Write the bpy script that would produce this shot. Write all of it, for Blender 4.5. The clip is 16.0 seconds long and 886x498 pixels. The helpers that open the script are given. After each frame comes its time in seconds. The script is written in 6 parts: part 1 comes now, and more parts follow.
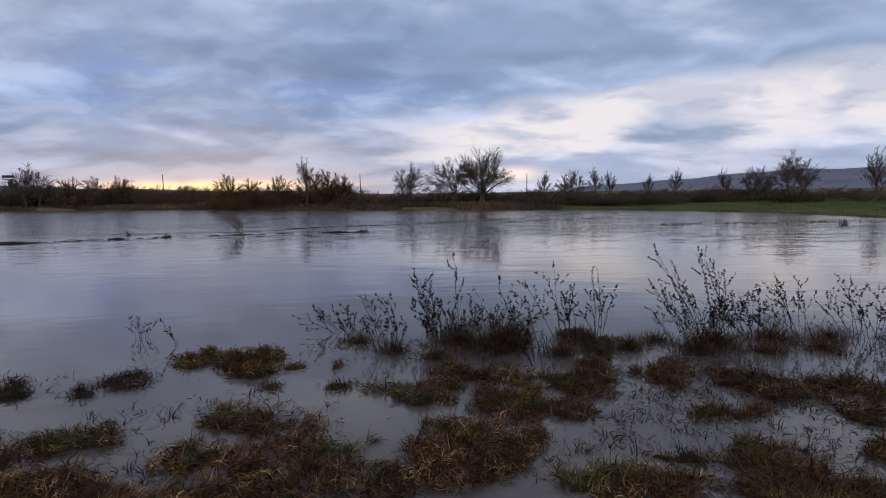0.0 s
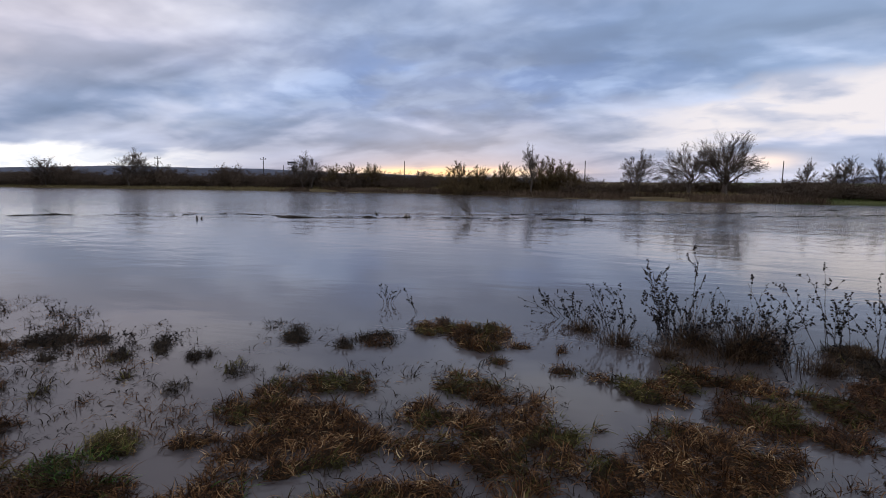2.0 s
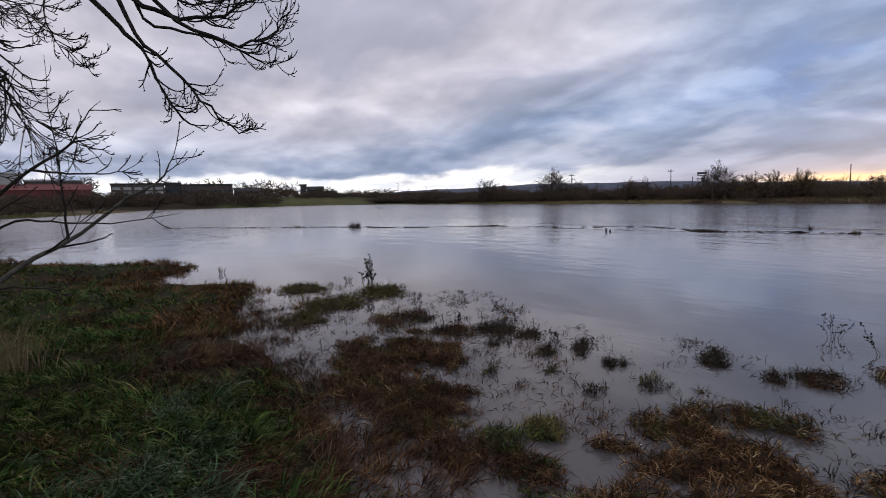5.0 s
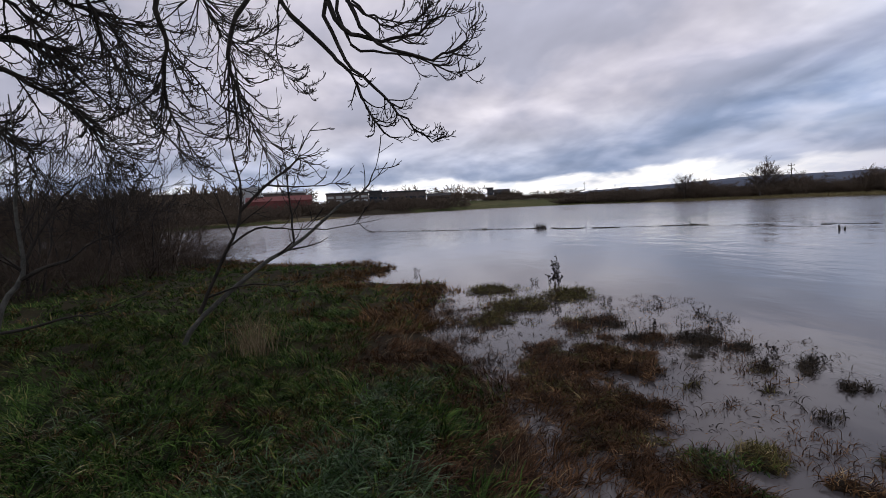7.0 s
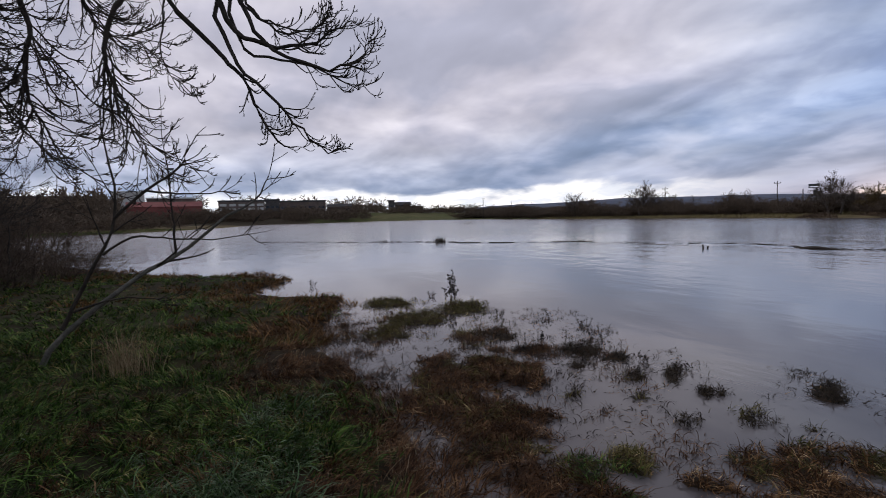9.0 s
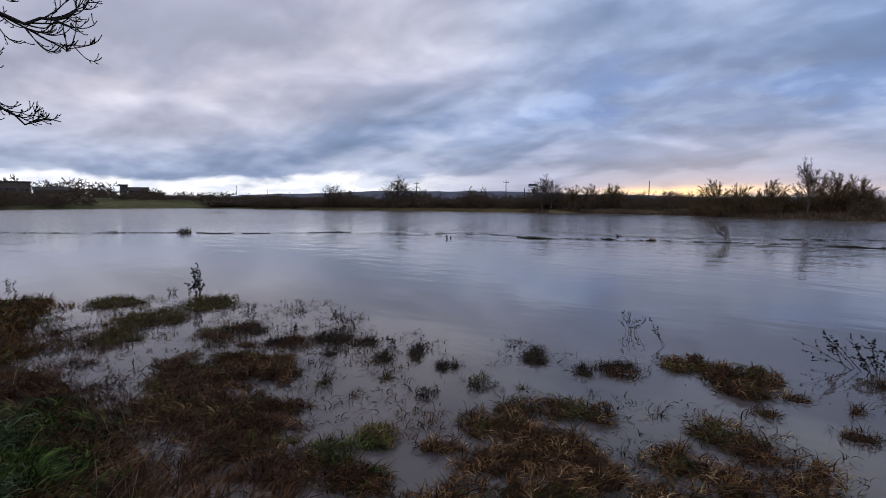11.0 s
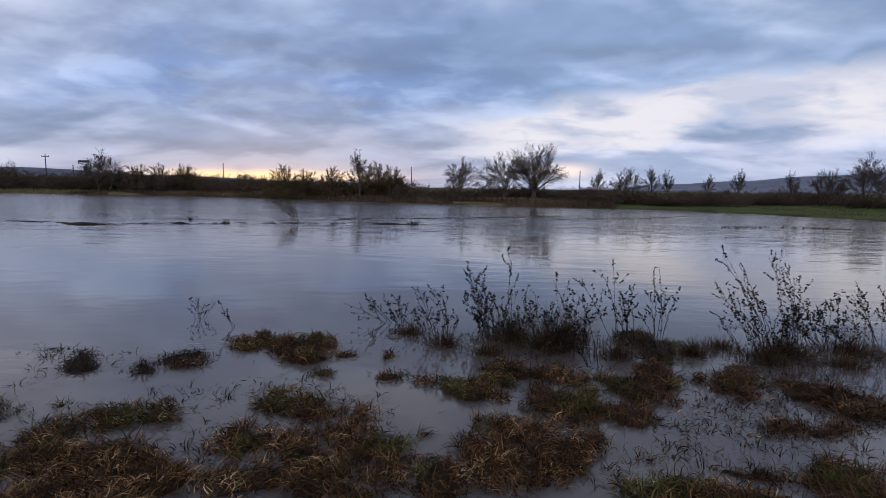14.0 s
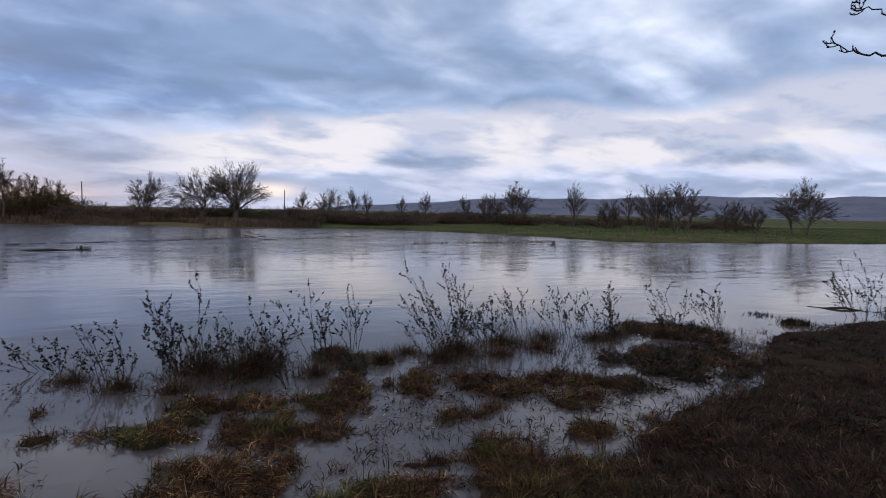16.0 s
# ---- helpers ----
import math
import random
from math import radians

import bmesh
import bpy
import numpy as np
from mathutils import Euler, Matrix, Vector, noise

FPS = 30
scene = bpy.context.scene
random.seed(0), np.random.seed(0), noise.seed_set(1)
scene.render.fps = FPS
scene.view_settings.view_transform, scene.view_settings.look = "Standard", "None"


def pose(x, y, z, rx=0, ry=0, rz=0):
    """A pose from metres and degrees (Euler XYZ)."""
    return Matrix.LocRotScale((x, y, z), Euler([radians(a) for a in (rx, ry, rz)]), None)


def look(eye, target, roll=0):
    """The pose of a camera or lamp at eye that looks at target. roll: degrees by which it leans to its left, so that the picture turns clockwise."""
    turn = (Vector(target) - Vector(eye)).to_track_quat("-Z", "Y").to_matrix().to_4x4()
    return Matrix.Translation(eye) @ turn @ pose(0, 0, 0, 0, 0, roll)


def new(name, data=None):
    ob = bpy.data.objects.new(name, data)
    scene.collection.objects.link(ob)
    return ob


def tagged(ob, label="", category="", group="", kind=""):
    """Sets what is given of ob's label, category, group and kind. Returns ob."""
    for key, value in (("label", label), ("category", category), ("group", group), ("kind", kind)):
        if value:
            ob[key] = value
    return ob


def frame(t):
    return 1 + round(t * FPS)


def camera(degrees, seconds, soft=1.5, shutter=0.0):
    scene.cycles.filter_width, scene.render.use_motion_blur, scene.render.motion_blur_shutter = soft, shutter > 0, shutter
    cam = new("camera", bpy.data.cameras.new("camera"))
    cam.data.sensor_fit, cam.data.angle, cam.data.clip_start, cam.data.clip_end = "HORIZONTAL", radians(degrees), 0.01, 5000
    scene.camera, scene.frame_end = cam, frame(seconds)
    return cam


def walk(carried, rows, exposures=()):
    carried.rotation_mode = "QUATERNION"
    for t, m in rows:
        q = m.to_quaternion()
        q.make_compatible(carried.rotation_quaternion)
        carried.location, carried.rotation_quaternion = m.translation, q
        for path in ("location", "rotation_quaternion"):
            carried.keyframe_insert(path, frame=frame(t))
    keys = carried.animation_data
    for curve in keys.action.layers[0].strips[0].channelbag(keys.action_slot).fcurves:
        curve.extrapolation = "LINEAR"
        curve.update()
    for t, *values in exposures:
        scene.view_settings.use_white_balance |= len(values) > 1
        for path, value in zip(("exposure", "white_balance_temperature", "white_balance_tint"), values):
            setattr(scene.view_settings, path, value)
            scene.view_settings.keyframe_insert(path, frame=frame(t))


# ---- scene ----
# ---- camera and walk ----
cam = camera(78.0, 16.0, soft=0.75, shutter=0.12)
ROWS = [
    (0.0, 0.134, 0.023, 1.715, 0.01, -5.84, -0.74),
    (0.5, 0.112, 0.011, 1.712, 4.48, -6.09, -0.48),
    (1.0, 0.077, 0.013, 1.704, 10.03, -5.67, -0.06),
    (1.5, 0.045, -0.001, 1.699, 16.89, -5.86, 0.02),
    (2.0, 0.021, -0.009, 1.690, 22.79, -7.04, 0.24),
    (2.5, 0.003, -0.029, 1.690, 28.40, -7.11, -0.35),
    (3.0, -0.017, -0.033, 1.693, 34.56, -6.28, -0.21),
    (3.5, -0.037, -0.053, 1.690, 41.22, -6.16, 0.09),
    (4.0, -0.042, -0.060, 1.682, 46.98, -5.90, -0.02),
    (4.5, -0.070, -0.096, 1.686, 54.50, -5.72, 0.11),
    (5.0, -0.103, -0.113, 1.690, 63.35, -5.25, -1.38),
    (5.2, -0.119, -0.108, 1.690, 66.24, -5.27, -1.32),
    (7.3, -0.154, -0.114, 1.700, 83.38, -3.93, -3.20),
    (7.5, -0.144, -0.112, 1.706, 83.41, -3.46, -2.94),
    (8.0, -0.147, -0.112, 1.716, 83.96, -2.87, -2.27),
    (8.5, -0.128, -0.089, 1.717, 80.41, -2.28, -2.64),
    (9.0, -0.132, -0.062, 1.710, 72.19, -3.47, -1.55),
    (9.5, -0.124, -0.044, 1.706, 65.08, -4.35, -1.02),
    (9.7, -0.123, -0.021, 1.693, 62.62, -4.70, -0.74),
    (11.8, -0.015, 0.004, 1.710, 36.85, -4.77, -0.30),
    (12.0, -0.027, 0.028, 1.705, 33.86, -4.92, -0.17),
    (12.5, -0.010, 0.057, 1.697, 25.88, -5.47, 0.24),
    (13.0, 0.008, 0.082, 1.691, 19.67, -6.29, 0.15),
    (13.5, 0.034, 0.098, 1.687, 12.35, -5.97, 0.43),
    (14.0, 0.054, 0.128, 1.681, 5.05, -6.39, 0.85),
    (14.5, 0.098, 0.120, 1.682, -1.55, -6.23, 1.07),
    (15.0, 0.148, 0.103, 1.688, -11.38, -7.15, 1.70),
    (15.5, 0.168, 0.099, 1.696, -18.30, -6.08, 3.10),
    (16.0, 0.190, 0.078, 1.700, -24.90, -3.82, 1.13),
]


def heading(az, el):
    """The unit way at az degrees to the left of north and el degrees up."""
    a, e = radians(az), radians(el)
    return Vector((-math.sin(a) * math.cos(e), math.cos(a) * math.cos(e), math.sin(e)))


walk(cam, [(t, look((x, y, z), Vector((x, y, z)) + heading(yaw, pitch), roll)) for t, x, y, z, yaw, pitch, roll in ROWS],
     [(0.0, -0.02, 6500, 10), (1.5, 0.0, 6500, 10), (3.0, 0.08, 6550, 10), (5.0, 0.02, 6600, 10), (8.0, 0.05, 6550, 10), (9.7, -0.02, 6450, 10),
      (11.8, -0.07, 6170, 10), (14.5, 0.0, 6170, 10), (15.2, 0.03, 6350, 10), (16.0, 0.03, 6250, 10)])

# ---- sky and sun ----
SUN_AZ, SUN_EL = 22.0, 9.0
world = bpy.data.worlds.new("dawn_sky")
scene.world = world
world.use_nodes = True
wt = world.node_tree
wt.nodes.clear()


def put(tree, sock, value):
    if isinstance(value, bpy.types.NodeSocket):
        tree.links.new(value, sock)
    elif isinstance(value, (tuple, list)) and len(value) == 3 and sock.type == "RGBA":
        sock.default_value = (*value, 1)
    else:
        sock.default_value = value


def math_node(tree, op, a, b=0.0, c=0.0, clamp=False):
    n = tree.nodes.new("ShaderNodeMath")
    n.operation, n.use_clamp = op, clamp
    for i, v in enumerate((a, b, c)):
        put(tree, n.inputs[i], v)
    return n.outputs[0]


def mix_rgb(tree, fac, a, b, mode="MIX"):
    n = tree.nodes.new("ShaderNodeMix")
    n.data_type, n.blend_type = "RGBA", mode
    put(tree, n.inputs[0], fac), put(tree, n.inputs[6], a), put(tree, n.inputs[7], b)
    return n.outputs[2]


def noise_node(tree, vector, scale, detail=4.0, rough=0.55, distort=0.0):
    n = tree.nodes.new("ShaderNodeTexNoise")
    if vector is not None:
        tree.links.new(vector, n.inputs["Vector"])
    n.inputs["Scale"].default_value, n.inputs["Detail"].default_value = scale, detail
    n.inputs["Roughness"].default_value, n.inputs["Distortion"].default_value = rough, distort
    return n.outputs[0]


def ramp_node(tree, fac, stops, mode="LINEAR"):
    n = tree.nodes.new("ShaderNodeValToRGB")
    put(tree, n.inputs[0], fac)
    n.color_ramp.interpolation = mode
    e = n.color_ramp.elements
    while len(e) < len(stops):
        e.new(0.5)
    for el, (p, c) in zip(e, stops):
        el.position = p
        el.color = (*c, 1) if isinstance(c, tuple) else (c, c, c, 1)
    return n.outputs[0]


def span(tree, v, lo, hi, a=0.0, b=1.0, smooth=True):
    n = tree.nodes.new("ShaderNodeMapRange")
    n.interpolation_type = "SMOOTHSTEP" if smooth else "LINEAR"
    for i, x in enumerate((v, lo, hi, a, b)):
        put(tree, n.inputs[i], x)
    return n.outputs[0]


def M(op, *a, clamp=False):
    return math_node(wt, op, *a, clamp=clamp)


geo = wt.nodes.new("ShaderNodeTexCoord")
sep = wt.nodes.new("ShaderNodeSeparateXYZ")
wt.links.new(geo.outputs["Generated"], sep.inputs[0])
dx, dy, dz = sep.outputs
AZ = M("MULTIPLY", M("ARCTAN2", M("MULTIPLY", dx, -1.0), dy), 57.2958)
EL = M("MULTIPLY", M("ARCSINE", dz), 57.2958)
# clouds lie on a flat sheet, drawn out along one wind direction
lift = M("ADD", M("MAXIMUM", dz, 0.0), 0.24)
px, py = M("DIVIDE", dx, lift), M("DIVIDE", dy, lift)
WIND = radians(92)
along = M("ADD", M("MULTIPLY", px, -math.sin(WIND)), M("MULTIPLY", py, math.cos(WIND)))
across = M("ADD", M("MULTIPLY", px, math.cos(WIND)), M("MULTIPLY", py, math.sin(WIND)))


def sheet(stretch, z, zoom=1.0):
    n = wt.nodes.new("ShaderNodeCombineXYZ")
    for i, v in enumerate((M("MULTIPLY", along, stretch * zoom), M("MULTIPLY", across, zoom), z)):
        put(wt, n.inputs[i], v)
    return n.outputs[0]


big = noise_node(wt, sheet(0.72, 3.1), 1.15, 3.0, 0.45, 0.15)
mid = noise_node(wt, sheet(0.80, 7.7), 2.3, 4.0, 0.46, 0.25)
fine = noise_node(wt, sheet(0.90, 1.3), 5.6, 4.0, 0.50, 0.3)
# the sides of the billows that face the light, by the change of the cloud's depth towards the horizon
mid_below = noise_node(wt, sheet(0.80, 7.7, 1.05), 2.3, 4.0, 0.46, 0.25)
relief = M("SUBTRACT", mid, mid_below)
ragged = M("ADD", M("MULTIPLY", M("SUBTRACT", mid, 0.5), 6.5), M("MULTIPLY", M("SUBTRACT", fine, 0.5), 3.0))


def window(az, wa, el, we, tilt=0.0):
    """A soft patch of the sky round a heading."""
    a = M("DIVIDE", M("SUBTRACT", AZ, az), wa)
    e = M("DIVIDE", M("SUBTRACT", M("SUBTRACT", EL, el), M("MULTIPLY", M("SUBTRACT", AZ, az), tilt)), we)
    return M("EXPONENT", M("MULTIPLY", M("ADD", M("MULTIPLY", a, a), M("MULTIPLY", e, e)), -1.0))


cloud_mass = M("ADD", M("MULTIPLY", big, 0.46), M("ADD", M("MULTIPLY", mid, 0.38), M("MULTIPLY", fine, 0.16)))
sky = ramp_node(wt, cloud_mass, [(0.42, (0.185, 0.265, 0.440)), (0.48, (0.245, 0.325, 0.510)), (0.515, (0.315, 0.395, 0.580)), (0.56, (0.430, 0.510, 0.700)), (0.63, (0.63, 0.69, 0.84))])
# clear blue seen through the thin middle of the sheet
blue = M("MULTIPLY", window(23.0, 24.0, 9.8, 5.8, 0.02), span(wt, mid, 0.40, 0.54, 0.55, 1.15), clamp=True)
sky = mix_rgb(wt, M("MULTIPLY", blue, 0.9), sky, mix_rgb(wt, span(wt, fine, 0.40, 0.62), (0.150, 0.255, 0.520), (0.250, 0.375, 0.66)))
# mauve veil high to the west, thicker upward
mauve = M("MULTIPLY", span(wt, AZ, 28.0, 58.0), span(wt, EL, M("SUBTRACT", 7.0, span(wt, AZ, 45.0, 75.0, 0.0, 6.5)), M("SUBTRACT", 14.0, span(wt, AZ, 45.0, 75.0, 0.0, 4.0))))
veil = ramp_node(wt, cloud_mass, [(0.42, (0.42, 0.43, 0.55)), (0.48, (0.52, 0.51, 0.62)), (0.55, (0.63, 0.61, 0.71)), (0.63, (0.78, 0.75, 0.83))])
sky = mix_rgb(wt, M("MULTIPLY", mauve, 0.95), sky, veil)
# thick blue-grey bank low over the hills
low = M("MULTIPLY", span(wt, EL, M("ADD", 8.5, M("MULTIPLY", ragged, 0.8)), M("ADD", 4.0, M("MULTIPLY", ragged, 0.8))), span(wt, AZ, 75.0, 45.0, 0.25, 0.80))
sky = mix_rgb(wt, low, sky, mix_rgb(wt, span(wt, mid, 0.42, 0.58), (0.265, 0.325, 0.50), (0.41, 0.45, 0.62)))
# the cloud thins towards the east
sky = mix_rgb(wt, 1.0, sky, mix_rgb(wt, span(wt, AZ, 10.0, -10.0), (1.0, 1.0, 1.0), (1.40, 1.33, 1.24)), "MULTIPLY")
# unseen sky overhead on this side, darkened to dim the near water and grass
sky = mix_rgb(wt, M("MULTIPLY", span(wt, EL, 19.0, 34.0, 0.0, 0.40), span(wt, AZ, 50.0, 15.0)), sky, (0.12, 0.15, 0.22))
# lit and shaded sides of the billows
sky = mix_rgb(wt, 1.0, sky, M("ADD", 1.0, M("MULTIPLY", M("MULTIPLY", relief, 0.9), span(wt, EL, 0.8, 4.0))), "MULTIPLY")
# long bright break in the cloud to the east, with a sharp ragged upper edge
core = M("ADD", 5.4, span(wt, AZ, 2.0, -24.0, 0.0, 2.6))
core = M("ADD", core, span(wt, AZ, -48.0, -70.0, 0.0, 1.6))
lie = M("ADD", M("SUBTRACT", EL, core), ragged)
gap = M("MULTIPLY", M("MULTIPLY", span(wt, lie, 3.5, 1.5), span(wt, lie, -4.0, -1.0)), span(wt, AZ, 11.0, -5.0))
gap = M("MULTIPLY", gap, span(wt, fine, 0.36, 0.54, 0.62, 1.0))
sky = mix_rgb(wt, gap, sky, mix_rgb(wt, span(wt, mid, 0.42, 0.58), (0.56, 0.58, 0.71), (0.80, 0.765, 0.815)))
# light strip under the cloud edge in the west
rim = M("ADD", 2.6, M("MULTIPLY", M("SUBTRACT", mid, 0.5), 4.5))
strip = M("MULTIPLY", span(wt, EL, M("ADD", rim, 0.3), M("SUBTRACT", rim, 0.5)), span(wt, AZ, 38.0, 58.0))
sky = mix_rgb(wt, M("MULTIPLY", strip, span(wt, AZ, 122.0, 104.0)), sky, mix_rgb(wt, span(wt, fine, 0.38, 0.6), (0.80, 0.84, 0.95), (1.04, 1.03, 1.06)))
# sunrise glow under the cloud
pink = M("MULTIPLY", window(21.0, 15.0, 1.2, 1.3), 0.52, clamp=True)
sky = mix_rgb(wt, pink, sky, (0.60, 0.47, 0.50))
edge = span(wt, M("ADD", M("MULTIPLY", mid, 0.60), M("MULTIPLY", fine, 0.40)), 0.41, 0.56)
glow = M("MULTIPLY", window(23.0, 9.0, 0.95, 0.46), M("ADD", 0.35, M("MULTIPLY", edge, 0.9)), clamp=True)
sky = mix_rgb(wt, glow, sky, (1.28, 0.90, 0.50))
glint = M("MULTIPLY", window(-7.6, 2.4, 1.9, 0.7), 1.0, clamp=True)
sky = mix_rgb(wt, glint, sky, (1.0, 0.84, 0.78))
nishita = wt.nodes.new("ShaderNodeTexSky")
nishita.sky_type, nishita.sun_disc = "NISHITA", False
nishita.sun_elevation, nishita.sun_rotation = radians(SUN_EL), radians(-SUN_AZ)
air = mix_rgb(wt, 1.0, nishita.outputs[0], (0.06, 0.06, 0.06), "MULTIPLY")
sky = mix_rgb(wt, 0.04, sky, air)
sky = mix_rgb(wt, 1.0, sky, (1.012, 1.0, 0.972), "MULTIPLY")
back = wt.nodes.new("ShaderNodeBackground")
wt.links.new(sky, back.inputs[0])
back.inputs[1].default_value = 1.11
wout = wt.nodes.new("ShaderNodeOutputWorld")
wt.links.new(back.outputs[0], wout.inputs[0])

sun = new("sun", bpy.data.lights.new("sun", "SUN"))
sun.data.energy, sun.data.angle, sun.data.color = 0.22, radians(175), (1.0, 0.80, 0.62)
sun.matrix_world = look((0, 0, 20), Vector((0, 0, 20)) - heading(SUN_AZ, SUN_EL))

# ---- materials ----


def material(name):
    m = bpy.data.materials.new(name)
    m.use_nodes = True
    t = m.node_tree
    return m, t, t.nodes["Principled BSDF"]


def where(tree):
    return tree.nodes.new("ShaderNodeNewGeometry").outputs["Position"]


def surface(name, dark, light, scale=3.0, rough=0.85, bump=0.02, fine_scale=None, spec=0.12, metal=0.0):
    """Two scales of mottling between two colours, with relief."""
    m, t, b = material(name)
    p = where(t)
    n1, n2 = noise_node(t, p, scale, 5.0, 0.6), noise_node(t, p, fine_scale or scale * 9, 4.0, 0.6)
    f = span(t, math_node(t, "ADD", math_node(t, "MULTIPLY", n1, 0.6), math_node(t, "MULTIPLY", n2, 0.4)), 0.32, 0.68)
    put(t, b.inputs["Base Color"], mix_rgb(t, f, dark, light))
    put(t, b.inputs["Roughness"], span(t, n2, 0.3, 0.7, rough - 0.08, min(1.0, rough + 0.08)))
    b.inputs["Specular IOR Level"].default_value, b.inputs["Metallic"].default_value = spec, metal
    if bump:
        bn = t.nodes.new("ShaderNodeBump")
        bn.inputs["Distance"].default_value = bump
        t.links.new(n2, bn.inputs["Height"])
        t.links.new(bn.outputs[0], b.inputs["Normal"])
    return m


def blades_of(name, stops, patch=5.0, rough=0.70, spec=0.08):
    """Grass or leaves: every blade its own shade, drifting in patches."""
    m, t, b = material(name)
    isl = t.nodes.new("ShaderNodeNewGeometry")
    n = noise_node(t, isl.outputs["Position"], patch, 4.0, 0.6)
    f = math_node(t, "ADD", math_node(t, "MULTIPLY", isl.outputs["Random Per Island"], 0.62), math_node(t, "MULTIPLY", span(t, n, 0.3, 0.7), 0.38))
    put(t, b.inputs["Base Color"], ramp_node(t, f, stops))
    b.inputs["Roughness"].default_value, b.inputs["Specular IOR Level"].default_value = rough, spec
    return m


GREEN = blades_of("green_grass", [(0.0, (0.010, 0.016, 0.004)), (0.32, (0.018, 0.032, 0.007)), (0.58, (0.050, 0.095, 0.018)), (0.77, (0.120, 0.185, 0.036)), (0.88, (0.25, 0.20, 0.065)), (1.0, (0.48, 0.38, 0.19))])
LIVE = blades_of("live_tussock_grass", [(0.0, (0.016, 0.013, 0.005)), (0.4, (0.046, 0.040, 0.012)), (0.7, (0.085, 0.078, 0.022)), (0.88, (0.17, 0.14, 0.045)), (1.0, (0.46, 0.37, 0.17))])
MEADOW = blades_of("meadow_grass", [(0.0, (0.045, 0.062, 0.016)), (0.5, (0.075, 0.098, 0.026)), (1.0, (0.125, 0.130, 0.045))], patch=0.25)
RUST = blades_of("rusty_dead_grass", [(0.0, (0.012, 0.007, 0.005)), (0.4, (0.052, 0.026, 0.013)), (0.7, (0.115, 0.056, 0.026)), (0.88, (0.21, 0.112, 0.054)), (1.0, (0.48, 0.32, 0.17))])
BLUE_GREEN = blades_of("cool_green_grass", [(0.0, (0.012, 0.020, 0.006)), (0.5, (0.044, 0.088, 0.026)), (0.85, (0.13, 0.20, 0.080)), (1.0, (0.30, 0.34, 0.18))], rough=0.42, spec=0.35)
BROWN = blades_of("dead_brown_grass", [(0.0, (0.012, 0.007, 0.004)), (0.38, (0.040, 0.019, 0.008)), (0.62, (0.120, 0.056, 0.022)), (0.82, (0.28, 0.155, 0.065)), (1.0, (0.74, 0.56, 0.31))])
# dead grass with the right bank's low light and vignette darkened into its colour
DIMMED_DEAD = blades_of("dimmed_dead_grass", [(0.0, (0.008, 0.006, 0.004)), (0.5, (0.032, 0.019, 0.012)), (0.82, (0.075, 0.045, 0.026)), (0.95, (0.17, 0.105, 0.062)), (1.0, (0.34, 0.23, 0.14))])
RUSTY = blades_of("rusty_sedge", [(0.0, (0.022, 0.012, 0.006)), (0.45, (0.095, 0.048, 0.018)), (0.8, (0.21, 0.110, 0.042)), (1.0, (0.42, 0.26, 0.12))])
STRAW = blades_of("straw_grass", [(0.0, (0.10, 0.065, 0.036)), (0.5, (0.20, 0.14, 0.075)), (1.0, (0.40, 0.31, 0.19))])
OLIVE = blades_of("olive_grass", [(0.0, (0.016, 0.011, 0.005)), (0.4, (0.062, 0.042, 0.015)), (0.7, (0.095, 0.088, 0.024)), (0.88, (0.22, 0.16, 0.06)), (1.0, (0.50, 0.38, 0.19))])
SOAKED = blades_of("soaked_leaves", [(0.0, (0.012, 0.010, 0.008)), (0.6, (0.034, 0.025, 0.017)), (1.0, (0.10, 0.072, 0.042))])
REED = blades_of("reeds", [(0.0, (0.045, 0.032, 0.022)), (0.5, (0.11, 0.074, 0.048)), (1.0, (0.22, 0.155, 0.10))], patch=0.15)
FIELD = blades_of("golden_field_grass", [(0.0, (0.12, 0.09, 0.045)), (0.5, (0.21, 0.165, 0.075)), (1.0, (0.30, 0.24, 0.12))], patch=0.1)
TANGLE = blades_of("dead_stalks", [(0.0, (0.018, 0.012, 0.008)), (0.5, (0.070, 0.042, 0.023)), (0.85, (0.15, 0.095, 0.052)), (1.0, (0.34, 0.24, 0.15))])
LEAF = blades_of("dark_leaves", [(0.0, (0.008, 0.007, 0.007)), (0.6, (0.018, 0.016, 0.015)), (1.0, (0.045, 0.036, 0.026))], rough=0.8, spec=0.05)
STEM = surface("dark_stems", (0.020, 0.014, 0.012), (0.055, 0.036, 0.026), 8.0, 0.75, 0.0)
BARK = surface("wet_bark", (0.022, 0.018, 0.015), (0.062, 0.050, 0.040), 6.0, 0.8, 0.01)
PALE_BARK = surface("pale_lichened_bark", (0.055, 0.050, 0.043), (0.17, 0.155, 0.13), 9.0, 0.8, 0.006)
# paler than near bark: distance haze is mixed into this colour
HAZED_BARK = surface("hazed_far_bark", (0.068, 0.054, 0.046), (0.17, 0.136, 0.110), 0.7, 0.9, 0.0)
# golden willow twigs, with the sunrise light also put into the colour
SUNRISE_BARK = surface("sunrise_tinted_willow", (0.075, 0.052, 0.027), (0.18, 0.125, 0.06), 0.7, 0.9, 0.0)
HEDGE_TWIG = surface("hedge_twigs", (0.070, 0.052, 0.038), (0.170, 0.122, 0.085), 0.5, 0.9, 0.0)
THICKET = surface("thicket_twigs", (0.045, 0.033, 0.025), (0.115, 0.081, 0.058), 0.8, 0.9, 0.0)
PEAT = surface("root_mat", (0.022, 0.016, 0.011), (0.075, 0.050, 0.030), 14.0, 0.9, 0.02)
LOG = surface("soaked_wood", (0.020, 0.016, 0.013), (0.060, 0.047, 0.036), 5.0, 0.6, 0.01)

